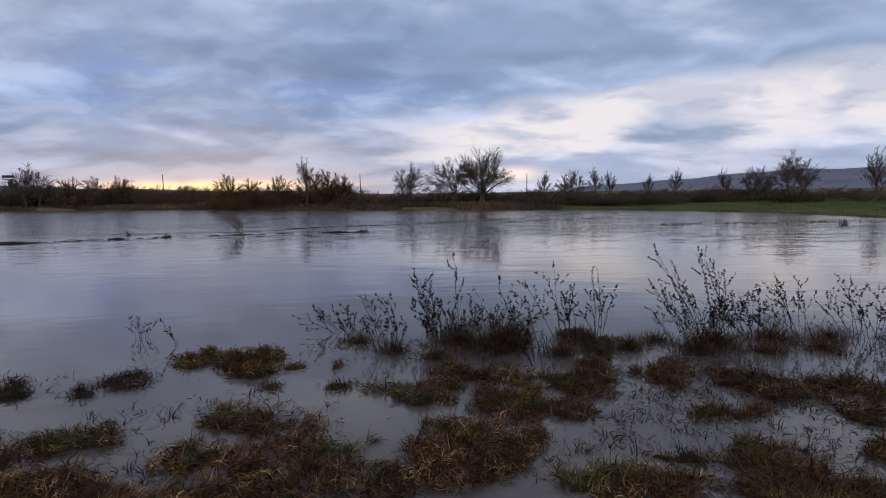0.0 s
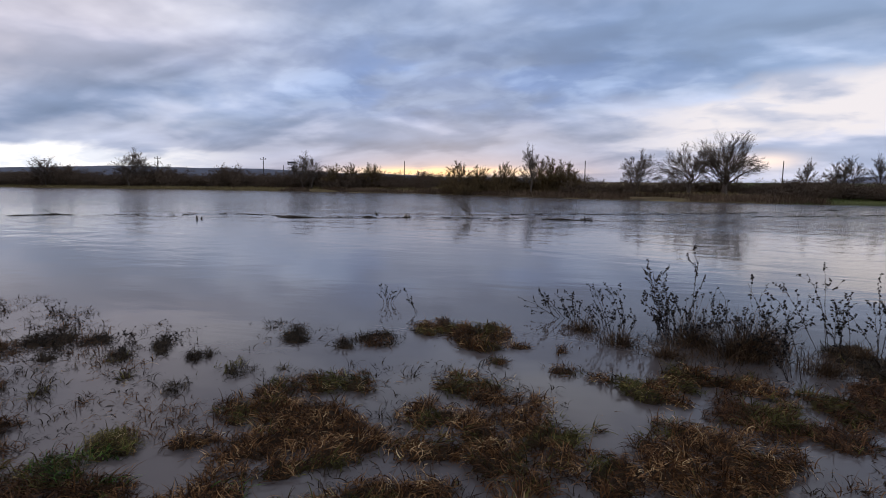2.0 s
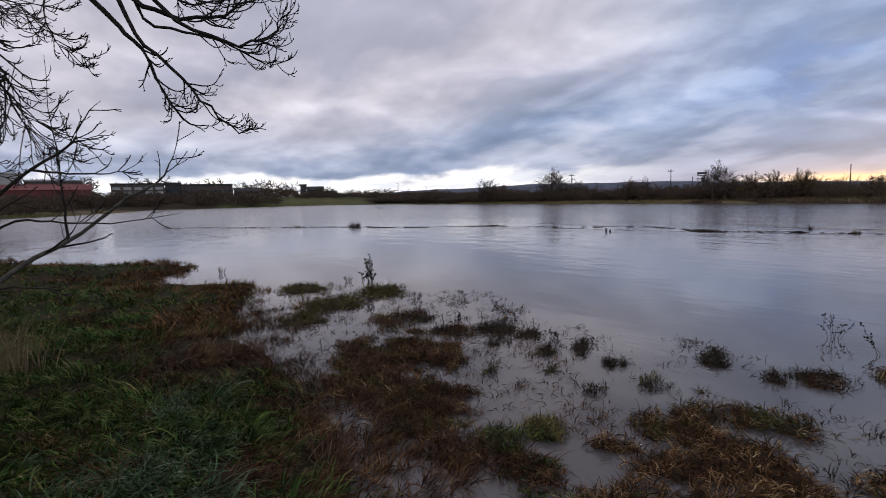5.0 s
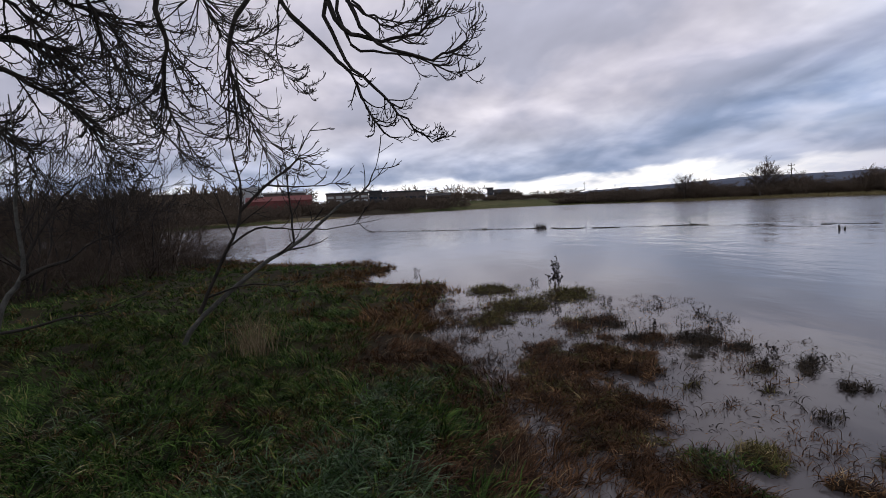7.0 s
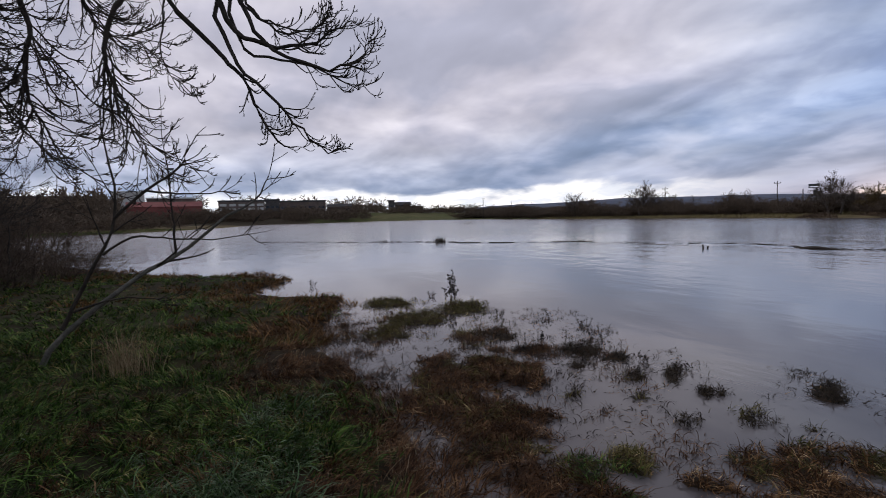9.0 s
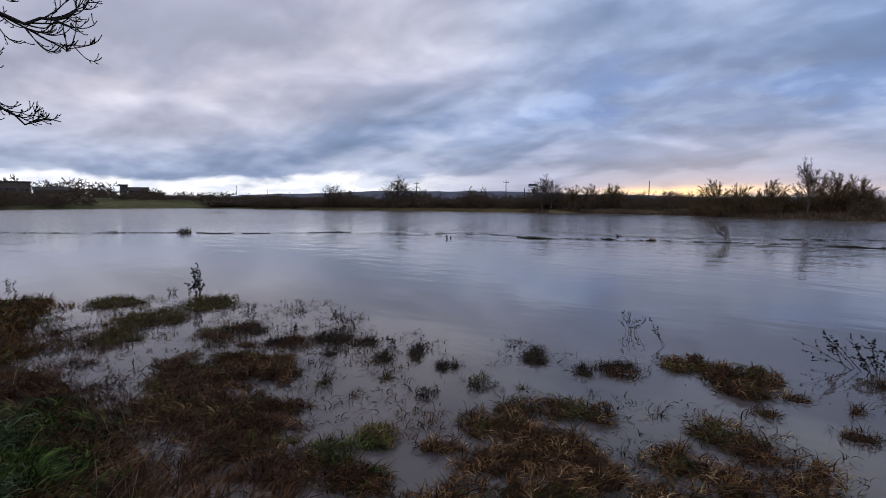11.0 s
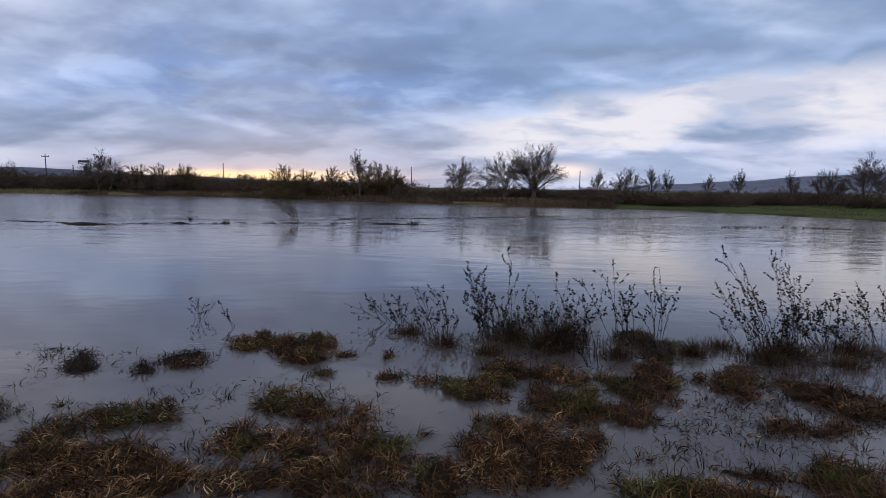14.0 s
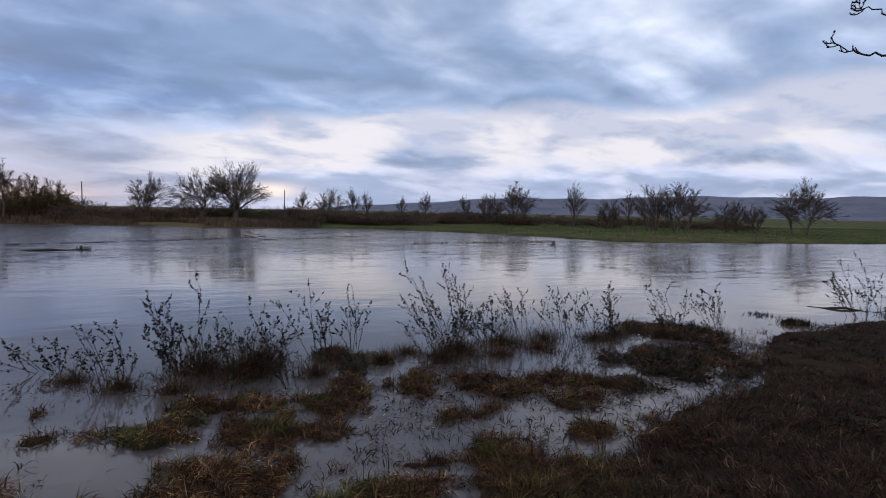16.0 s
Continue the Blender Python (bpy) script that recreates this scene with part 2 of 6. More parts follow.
# ---- ground ----
# outline of the flood water, round from the near shore to the far banks
FLOOD = np.array([
    (80, 10), (30, 7.5), (15, 6.2), (10.8, 5.3), (8.2, 5.2), (7.2, 4.7), (5.5, 3.7), (3.4, 3.1), (2.0, 2.7), (0.6, 2.1),
    (-1.0, 1.6), (-2.6, 0.85), (-3.5, 0.75), (-4.2, 0.8), (-5.1, 1.05), (-6.4, 0.6), (-8.0, 0.5), (-9.8, 0.9), (-12.0, 1.5), (-12.6, 0.4),
    (-13.6, -0.6), (-15.8, 0.5), (-17.4, 0.1), (-19.6, -3.3), (-24.2, -6.4), (-29, -9.7), (-45, -26), (-75, -44), (-100, -34), (-126, -20),
    (-150, -13), (-180, -8.5), (-205, -7), (-235, -6), (-262, 50), (-200, 84), (-127, 75), (-76, 75), (-33, 68.5), (-14, 58),
    (4.7, 51), (16, 49.2), (23.8, 38), (25.3, 27), (33.7, 25.2), (44, 22.8), (80, 20)], float)


def shore(x, y):
    """Metres to the water's edge: positive over water, negative on land."""
    x, y = np.asarray(x, float), np.asarray(y, float)
    best, inside = np.full(x.shape, 1e9), np.zeros(x.shape, bool)
    for (ax, ay), (bx, by) in zip(FLOOD, np.roll(FLOOD, -1, 0)):
        ex, ey = bx - ax, by - ay
        k = np.clip(((x - ax) * ex + (y - ay) * ey) / (ex * ex + ey * ey), 0, 1)
        best = np.minimum(best, np.hypot(x - ax - k * ex, y - ay - k * ey))
        if ay != by:
            inside ^= ((ay > y) != (by > y)) & (x < (bx - ax) * (y - ay) / (by - ay) + ax)
    return np.where(inside, best, -best)


def ripple(x, y, s, seed=0.0):
    """A cheap smooth noise between about -1 and 1."""
    return (np.sin(x * s * 1.0 + 1.7 * np.sin(y * s * 0.83 + seed) + seed) + np.sin(y * s * 1.31 + 1.3 * np.sin(x * s * 0.71 + 2.1 * seed) + 0.5) + np.sin((x + y) * s * 0.77 + 3.1 + seed)) / 3


LATTICE = np.random.default_rng(2).uniform(-1, 1, (128, 128))


def speckle(x, y, s, octaves=3):
    """Ragged noise, about -1 to 1, with features of s metres and smaller."""
    out, amp, tot = 0.0, 1.0, 0.0
    for k in range(octaves):
        u, v = np.asarray(x) / s + 11.3 * k, np.asarray(y) / s + 5.7 * k
        i, j = np.floor(u).astype(int), np.floor(v).astype(int)
        f, g = u - i, v - j
        f, g = f * f * (3 - 2 * f), g * g * (3 - 2 * g)
        i, j, i2, j2 = i % 128, j % 128, (i + 1) % 128, (j + 1) % 128
        out = out + amp * ((LATTICE[i, j] * (1 - f) + LATTICE[i2, j] * f) * (1 - g) + (LATTICE[i, j2] * (1 - f) + LATTICE[i2, j2] * f) * g)
        tot, amp, s = tot + amp, amp * 0.6, s * 0.47
    return out / tot * 1.7


def height(x, y):
    x, y = np.asarray(x, float), np.asarray(y, float)
    near = np.exp(-np.hypot(x, y) / 25)
    d = -shore(x, y) + 0.22 * near * ripple(x, y, 3.1) + 0.05 * near * ripple(x, y, 8.0, 2.0)
    rise = 0.26 * near + 0.75 * (1 - near)
    land = rise * (1 - np.exp(-np.maximum(d, 0) / (2.6 + 8 * (1 - near))))
    bed = -0.9 * (1 - np.exp(np.minimum(d, 0) / 5))
    hill = 6.0 / (1 + np.exp((x + 300) / 18)) * (1 / (1 + np.exp((y - 50) / 20))) * (x < -200)
    hill = hill + 2.8 / (1 + np.exp((x + 275) / 9)) / (1 + np.exp((45 - y) / 10)) / (1 + np.exp((y - 170) / 15)) * (x < -200)
    bump = 0.06 * near * ripple(x, y, 2.2, 5.0) + 0.03 * near * ripple(x, y, 6.3, 1.0)
    return np.where(d > 0, land + 0.02 * near, bed) + bump * np.clip(d / 1.4, 0.15, 1) * (d > 0) + hill


def sheet_mesh(name, verts, quads, mat, smooth=True):
    me = bpy.data.meshes.new(name)
    me.vertices.add(len(verts))
    me.vertices.foreach_set("co", np.asarray(verts, np.float32).ravel())
    n = len(quads)
    k = quads.shape[1]
    me.loops.add(n * k)
    me.loops.foreach_set("vertex_index", np.asarray(quads, np.int32).ravel())
    me.polygons.add(n)
    me.polygons.foreach_set("loop_start", np.arange(0, n * k, k, dtype=np.int32))
    me.polygons.foreach_set("use_smooth", np.full(n, smooth))
    me.materials.append(mat)
    me.update(calc_edges=True)
    return me


ANG, RAD = 360, 200
rr = np.concatenate([[0.0], np.linspace(0.35, 14.0, 120), np.geomspace(14.4, 4600, 80)])
aa = np.linspace(0, 2 * np.pi, ANG, endpoint=False)
gx, gy = (rr[:, None] * np.cos(aa)).ravel(), (rr[:, None] * np.sin(aa)).ravel()
gv = np.stack([gx, gy, height(gx, gy)], 1)
i, j = np.meshgrid(np.arange(RAD), np.arange(ANG), indexing="ij")
i, j, j2 = i.ravel(), j.ravel(), (j.ravel() + 1) % ANG
gq = np.stack([i * ANG + j, (i + 1) * ANG + j, (i + 1) * ANG + j2, i * ANG + j2], 1)

gm, gt, gb = material("soil_and_turf")
gp = where(gt)
gn1, gn2, gn3 = noise_node(gt, gp, 0.35, 5.0, 0.6), noise_node(gt, gp, 5.0, 5.0, 0.65), noise_node(gt, gp, 0.03, 4.0, 0.6)
cover = gt.nodes.new("ShaderNodeAttribute")
cover.attribute_name = "cover"
csep = gt.nodes.new("ShaderNodeSeparateColor")
gt.links.new(cover.outputs["Color"], csep.inputs[0])
gf = span(gt, math_node(gt, "ADD", math_node(gt, "MULTIPLY", gn1, 0.5), math_node(gt, "MULTIPLY", gn2, 0.5)), 0.33, 0.67)
mud = mix_rgb(gt, gf, (0.012, 0.009, 0.006), (0.036, 0.026, 0.015))
turf = mix_rgb(gt, gf, (0.040, 0.052, 0.016), (0.090, 0.110, 0.032))
gold = mix_rgb(gt, gf, (0.09, 0.068, 0.036), (0.20, 0.155, 0.075))
gcol = mix_rgb(gt, csep.outputs[0], mix_rgb(gt, csep.outputs[1], mud, gold), mix_rgb(gt, span(gt, gn3, 0.35, 0.65), turf, mix_rgb(gt, 0.5, turf, gold)))
put(gt, gb.inputs["Base Color"], gcol)
gb.inputs["Roughness"].default_value, gb.inputs["Specular IOR Level"].default_value = 0.95, 0.06
gbump = gt.nodes.new("ShaderNodeBump")
gbump.inputs["Distance"].default_value = 0.03
gt.links.new(gn2, gbump.inputs["Height"])
gt.links.new(gbump.outputs[0], gb.inputs["Normal"])
ground = new("ground", sheet_mesh("ground", gv, gq, gm))
gsd = shore(gx, gy)
green = ((gx > 8) & (gy > 15) & (gsd < 0)) * 1.0 + ((gsd < -0.8) & (gx < -2) & (gx > -30) & (gy < 5)) * 0.12 + ((gx < -150) & (gy > 20) & (gy < 140)) * 0.8
golden = ((gx < 8) & (gy > 40) & (gsd < 0)) * 1.0 + ((gx < -60) & (gy < 20)) * 0.1 + ((np.hypot(gx, gy) > 120) & (gx > -200)) * 0.7
ca = ground.data.color_attributes.new("cover", "FLOAT_COLOR", "POINT")
ca.data.foreach_set("color", np.stack([np.clip(green, 0, 1), np.clip(golden, 0, 1), 0 * gx, 0 * gx + 1], 1).astype(np.float32).ravel())
tagged(ground, "muddy flood meadow with rough grass and drowned edges", "ground", kind="structure")

# ---- water ----
wm, wtree, wb = material("muddy_flood_water")
wp = where(wtree)
wsep = wtree.nodes.new("ShaderNodeSeparateXYZ")
wtree.links.new(wp, wsep.inputs[0])
wlen = wtree.nodes.new("ShaderNodeVectorMath")
wlen.operation = "LENGTH"
wtree.links.new(wp, wlen.inputs[0])
stream = wtree.nodes.new("ShaderNodeMapping")
stream.inputs["Rotation"].default_value = (0, 0, radians(-28))
stream.inputs["Scale"].default_value = (0.45, 1.0, 1.0)
wtree.links.new(wp, stream.inputs[0])
gusts = span(wtree, noise_node(wtree, stream.outputs[0], 0.11, 4.0, 0.6, 0.8), 0.42, 0.64, 0.45, 1.0)
open_water = span(wtree, wlen.outputs["Value"], 9.0, 36.0, 0.06, 1.0)
swell = noise_node(wtree, stream.outputs[0], 1.1, 3.0, 0.5, 0.4)
wave = noise_node(wtree, stream.outputs[0], 6.0, 3.0, 0.55, 0.3)
current = math_node(wtree, "ADD", span(wtree, wsep.outputs[0], -34.0, 6.0, 0.28, 1.5), span(wtree, wlen.outputs["Value"], 40.0, 110.0, 0.0, 1.6))
power = math_node(wtree, "MULTIPLY", math_node(wtree, "MULTIPLY", gusts, open_water), current)
tall = math_node(wtree, "MULTIPLY", power, math_node(wtree, "ADD", math_node(wtree, "MULTIPLY", swell, 0.100), math_node(wtree, "MULTIPLY", wave, 0.024)))
wbump = wtree.nodes.new("ShaderNodeBump")
wbump.inputs["Distance"].default_value = 1.0
wtree.links.new(tall, wbump.inputs["Height"])
wtree.links.new(wbump.outputs[0], wb.inputs["Normal"])
silt = span(wtree, noise_node(wtree, wp, 0.5, 4.0, 0.6), 0.3, 0.7)
put(wtree, wb.inputs["Base Color"], mix_rgb(wtree, silt, (0.080, 0.068, 0.065), (0.102, 0.087, 0.083)))
put(wtree, wb.inputs["Roughness"], span(wtree, wlen.outputs["Value"], 8.0, 60.0, 0.05, 0.17))
wb.inputs["IOR"].default_value = 1.333
outer = np.array([(cx, cy) for cx, cy in ((100, 60), (100, -10), (30, -6), (4, -3), (-4, -4), (-16, -8), (-60, -60), (-320, -60), (-320, 140), (-60, 120), (40, 90))], float)
wbm = bmesh.new()
wbm.faces.new([wbm.verts.new((x, y, 0)) for x, y in outer[::-1]])
bmesh.ops.triangulate(wbm, faces=wbm.faces[:])
bmesh.ops.recalc_face_normals(wbm, faces=wbm.faces[:])
wme = bpy.data.meshes.new("water")
wbm.to_mesh(wme), wbm.free()
wme.materials.append(wm)
water = tagged(new("water", wme), "still muddy grey-brown flood water reflecting the dawn sky", "water", kind="structure")

# ---- builders ----
UP = np.array((0, 0, 1.0))


def unit(v):
    return v / np.maximum(np.linalg.norm(v, axis=-1, keepdims=True), 1e-9)


class Shape:
    """Gathers quads from many small pieces into one mesh."""

    def __init__(self):
        self.v, self.q, self.n = [], [], 0

    def add(self, verts, quads):
        self.v.append(verts.reshape(-1, 3)), self.q.append(quads.reshape(-1, 4) + self.n)
        self.n += verts.size // 3

    def tubes(self, P, R, sides=4):
        """P (tubes, points, 3) and radii R (tubes, points)."""
        T, n, _ = P.shape
        tan = unit(np.gradient(P, axis=1))
        ref = np.where(np.abs(tan[..., 2:3]) > 0.9, np.array((1.0, 0, 0)), UP)
        a = unit(np.cross(tan, ref))
        b = np.cross(tan, a)
        ang = np.arange(sides) * 2 * np.pi / sides
        ringv = P[:, :, None] + R[:, :, None, None] * (a[:, :, None] * np.cos(ang)[:, None] + b[:, :, None] * np.sin(ang)[:, None])
        base = (np.arange(T) * n * sides)[:, None, None] + (np.arange(n - 1) * sides)[None, :, None]
        s0, s1 = np.arange(sides), (np.arange(sides) + 1) % sides
        q = np.stack([base + s0, base + s1, base + sides + s1, base + sides + s0], -1)
        self.add(ringv, q)

    def mesh(self, name, mat, smooth=True):
        return sheet_mesh(name, np.concatenate(self.v), np.concatenate(self.q), mat, smooth)


def part(name, me, parent, label="", kind=""):
    ob = new(name, me)
    ob.parent = parent
    return tagged(ob, label, kind=kind)


def thing(name, x, y, z=0.0, turn=0.0, **tags):
    ob = new(name)
    ob.matrix_basis = pose(x, y, z, 0, 0, turn)
    return tagged(ob, **tags)


def blade_shape(rng, root, length, lean, droop, width, segs=3, start=None, twist=1.0):
    """Blades from root points (N, 3): lean (N, 2) is the way they fall over, droop how far."""
    N = len(root)
    side = np.stack([-lean[:, 1], lean[:, 0], np.zeros(N)], 1)
    side = unit(side + 0.5 * rng.normal(size=(N, 3)) * np.array((1, 1, 0.6)))
    s = np.linspace(0, 1, segs + 1)
    th = (0.2 if start is None else start[:, None]) + droop[:, None] * s[None]
    step = length[:, None] / segs
    # the way it falls turns along the blade, so that blades curl across one another
    turn = rng.normal(0, twist, N)[:, None] * s[None, :-1]
    ca, sa = np.cos(turn), np.sin(turn)
    out = np.sin(th[:, :-1]) * step
    moves = np.stack([(lean[:, :1] * ca - lean[:, 1:] * sa) * out, (lean[:, :1] * sa + lean[:, 1:] * ca) * out, np.cos(th[:, :-1]) * step], -1)
    c = root[:, None] + np.concatenate([np.zeros((N, 1, 3)), np.cumsum(moves, 1)], 1)
    w = width[:, None] * (1 - 0.85 * s[None] ** 1.5)
    left, right = c - side[:, None] * w[..., None] / 2, c + side[:, None] * w[..., None] / 2
    v = np.stack([left, right], 2)
    base = (np.arange(N) * 2 * (segs + 1))[:, None] + 2 * np.arange(segs)[None]
    q = np.stack([base, base + 1, base + 3, base + 2], -1)
    return v, q


def way(a):
    return np.stack([np.cos(a), np.sin(a)], -1)


def grow(rng, P, R, count, length, angle, lift=0.0, wob=0.15, n=5, lo=0.2, hi=1.0, thick=0.55, curl=0.0, taper=0.25):
    """Side shoots on the limbs P (T, m, 3), R (T, m): count to a limb, length as a share of the limb's."""
    T, m, _ = P.shape
    L = np.linalg.norm(np.diff(P, axis=1), axis=2).sum(1)
    u = rng.uniform(lo, hi, (T, count)) ** 0.9
    f = u * (m - 1)
    k = np.minimum(f.astype(int), m - 2)
    w = (f - k)[..., None]
    t = np.arange(T)[:, None]
    start = P[t, k] * (1 - w) + P[t, k + 1] * w
    rad = R[t, k] * (1 - w[..., 0]) + R[t, k + 1] * w[..., 0]
    tan = unit(P[t, k + 1] - P[t, k])
    rnd = unit(np.cross(tan, rng.normal(size=tan.shape)))
    a = radians(angle) * rng.uniform(0.65, 1.35, u.shape)[..., None]
    d = unit(tan * np.cos(a) + rnd * np.sin(a))
    ln = (L[:, None] * length * rng.uniform(0.6, 1.25, u.shape) * (1.15 - 0.55 * u))[..., None]
    start, d, ln, rad = start.reshape(-1, 3), d.reshape(-1, 3), ln.reshape(-1, 1), rad.reshape(-1)
    pts = [start]
    for s in range(n - 1):
        pts.append(pts[-1] + d * ln / (n - 1))
        d = unit(d + wob * rng.normal(size=d.shape) + UP * (lift + curl * s / n))
    r0 = np.minimum(rad * thick, rad * 0.9)
    return np.stack(pts, 1), r0[:, None] * np.linspace(1, taper, n)[None]


def bend(pts, n):
    """A smooth line of n points through a few guide points."""
    p = np.array(pts, float)
    t = np.linspace(0, len(p) - 1, n)
    out = []
    for v in t:
        k = min(int(v), len(p) - 2)
        a, b, c, d = p[max(k - 1, 0)], p[k], p[k + 1], p[min(k + 2, len(p) - 1)]
        w = v - k
        out.append(0.5 * (2 * b + (c - a) * w + (2 * a - 5 * b + 4 * c - d) * w * w + (3 * b - a - 3 * c + d) * w ** 3))
    return np.array(out)


# ---- bare trees of the far bank ----


def bare_tree(rng, tall, spread, trunk=0.22, mat=HAZED_BARK, stems=1, dense=1.0, low=0.3, limbs=16, twig=1.0):
    """Trunk and crown meshes of a leafless tree standing at the origin, its twigs filling a rounded crown."""
    tr, cr = Shape(), Shape()
    a = rng.uniform(0, 2 * np.pi, stems)
    off = 0.10 * spread * (stems > 1)
    base = np.stack([off * np.cos(a), off * np.sin(a), 0 * a - 0.3], 1)
    ends = np.stack([2.2 * off * np.cos(a), 2.2 * off * np.sin(a), tall * rng.uniform(0.36, 0.48, stems)], 1)
    s = np.linspace(0, 1, 8)[None, :, None]
    P0 = base[:, None] + (ends - base)[:, None] * s + rng.normal(size=(stems, 8, 3)) * 0.012 * tall * s
    R0 = trunk / stems ** 0.5 * np.linspace(1, 0.35, 8)[None].repeat(stems, 0)
    tr.tubes(P0, R0, 7)
    # limbs fan from the trunk to points spread over a dome, rising first and bending outward
    per = max(4, limbs // stems)
    T = stems * per
    st = np.repeat(np.arange(stems), per)
    u = rng.uniform(low * 0.85, 0.98, T)
    k = np.minimum((u * 7).astype(int), 6)
    start = P0[st, k] + (P0[st, k + 1] - P0[st, k]) * (u * 7 - k)[:, None]
    b = np.arange(T) * 2.39996 + rng.uniform(-0.4, 0.4, T)
    th = np.arcsin(rng.uniform(-0.05, 1.0, T))
    rad = rng.uniform(0.66, 0.90, T)
    tip = np.stack([np.cos(b) * np.cos(th) * rad * spread / 2, np.sin(b) * np.cos(th) * rad * spread / 2, tall * (0.36 + 0.62 * np.sin(th) * rad)], 1)
    start[:, 2] = np.minimum(start[:, 2], tip[:, 2] - 0.10 * tall)
    v = np.linspace(0, 1, 8)[None, :, None]
    bow = (np.array((0, 0, 0.16 * tall)) * np.cos(th)[:, None])[:, None]
    P1 = start[:, None] + (tip - start)[:, None] * v + bow * (v - v * v) + rng.normal(size=(T, 8, 3)) * 0.006 * tall * v
    R1 = (trunk * 0.20 * rng.uniform(0.6, 1.0, T) / stems ** 0.25)[:, None] * np.linspace(1, 0.18, 8)[None]
    P2, R2 = grow(rng, P1, R1, int(11 * dense), 0.42, 25, 0.04, 0.05, 5, 0.22, 1.0, 0.5)
    P3, R3 = grow(rng, P2, R2, int(6 * dense), 0.52, 25, 0.04, 0.06, 3, 0.15, 1.0, 0.6)
    P4, R4 = grow(rng, P3, R3, 2, 0.62, 25, 0.04, 0.08, 2, 0.15, 1.0, 0.8)
    cr.tubes(P1, R1, 5), cr.tubes(P2, np.maximum(R2, 0.007 * twig), 4)
    cr.tubes(P3, np.maximum(R3, 0.0045 * twig), 3), cr.tubes(P4, np.maximum(R4, 0.0036 * twig), 3)
    return tr.mesh("trunk", mat), cr.mesh("crown", mat)


def plant_tree(name, meshes, x, y, turn, size, label, group=""):
    ob = thing(name, x, y, float(height(x, y)), turn, label=label, category="tree", group=group)
    ob.scale = (size, size, size)
    part("trunk", meshes[0], ob), part("crown", meshes[1], ob)
    return ob


def polar(az, dist):
    v = heading(az, 0)
    return v.x * dist, v.y * dist


def bank_at(az, lo=40.0, hi=260.0):
    """Metres along a heading to the far water's edge."""
    d = np.linspace(lo, hi, 440)
    v = heading(az, 0)
    wet = shore(v.x * d, v.y * d) > 0
    return float(d[np.nonzero(wet)[0][-1]]) if wet.any() else lo


rng = np.random.default_rng(11)
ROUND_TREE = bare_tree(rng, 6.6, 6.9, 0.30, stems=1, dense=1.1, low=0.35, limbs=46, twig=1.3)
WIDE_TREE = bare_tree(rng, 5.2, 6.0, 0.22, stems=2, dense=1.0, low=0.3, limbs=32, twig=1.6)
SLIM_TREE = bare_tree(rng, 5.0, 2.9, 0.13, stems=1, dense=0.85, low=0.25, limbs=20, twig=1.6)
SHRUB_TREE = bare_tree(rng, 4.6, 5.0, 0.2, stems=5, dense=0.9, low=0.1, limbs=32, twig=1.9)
WILLOW = bare_tree(rng, 5.0, 4.6, 0.18, mat=SUNRISE_BARK, stems=4, dense=0.9, low=0.1, limbs=40, twig=2.6)
FAR_TREES = "bare trees on the far bank"
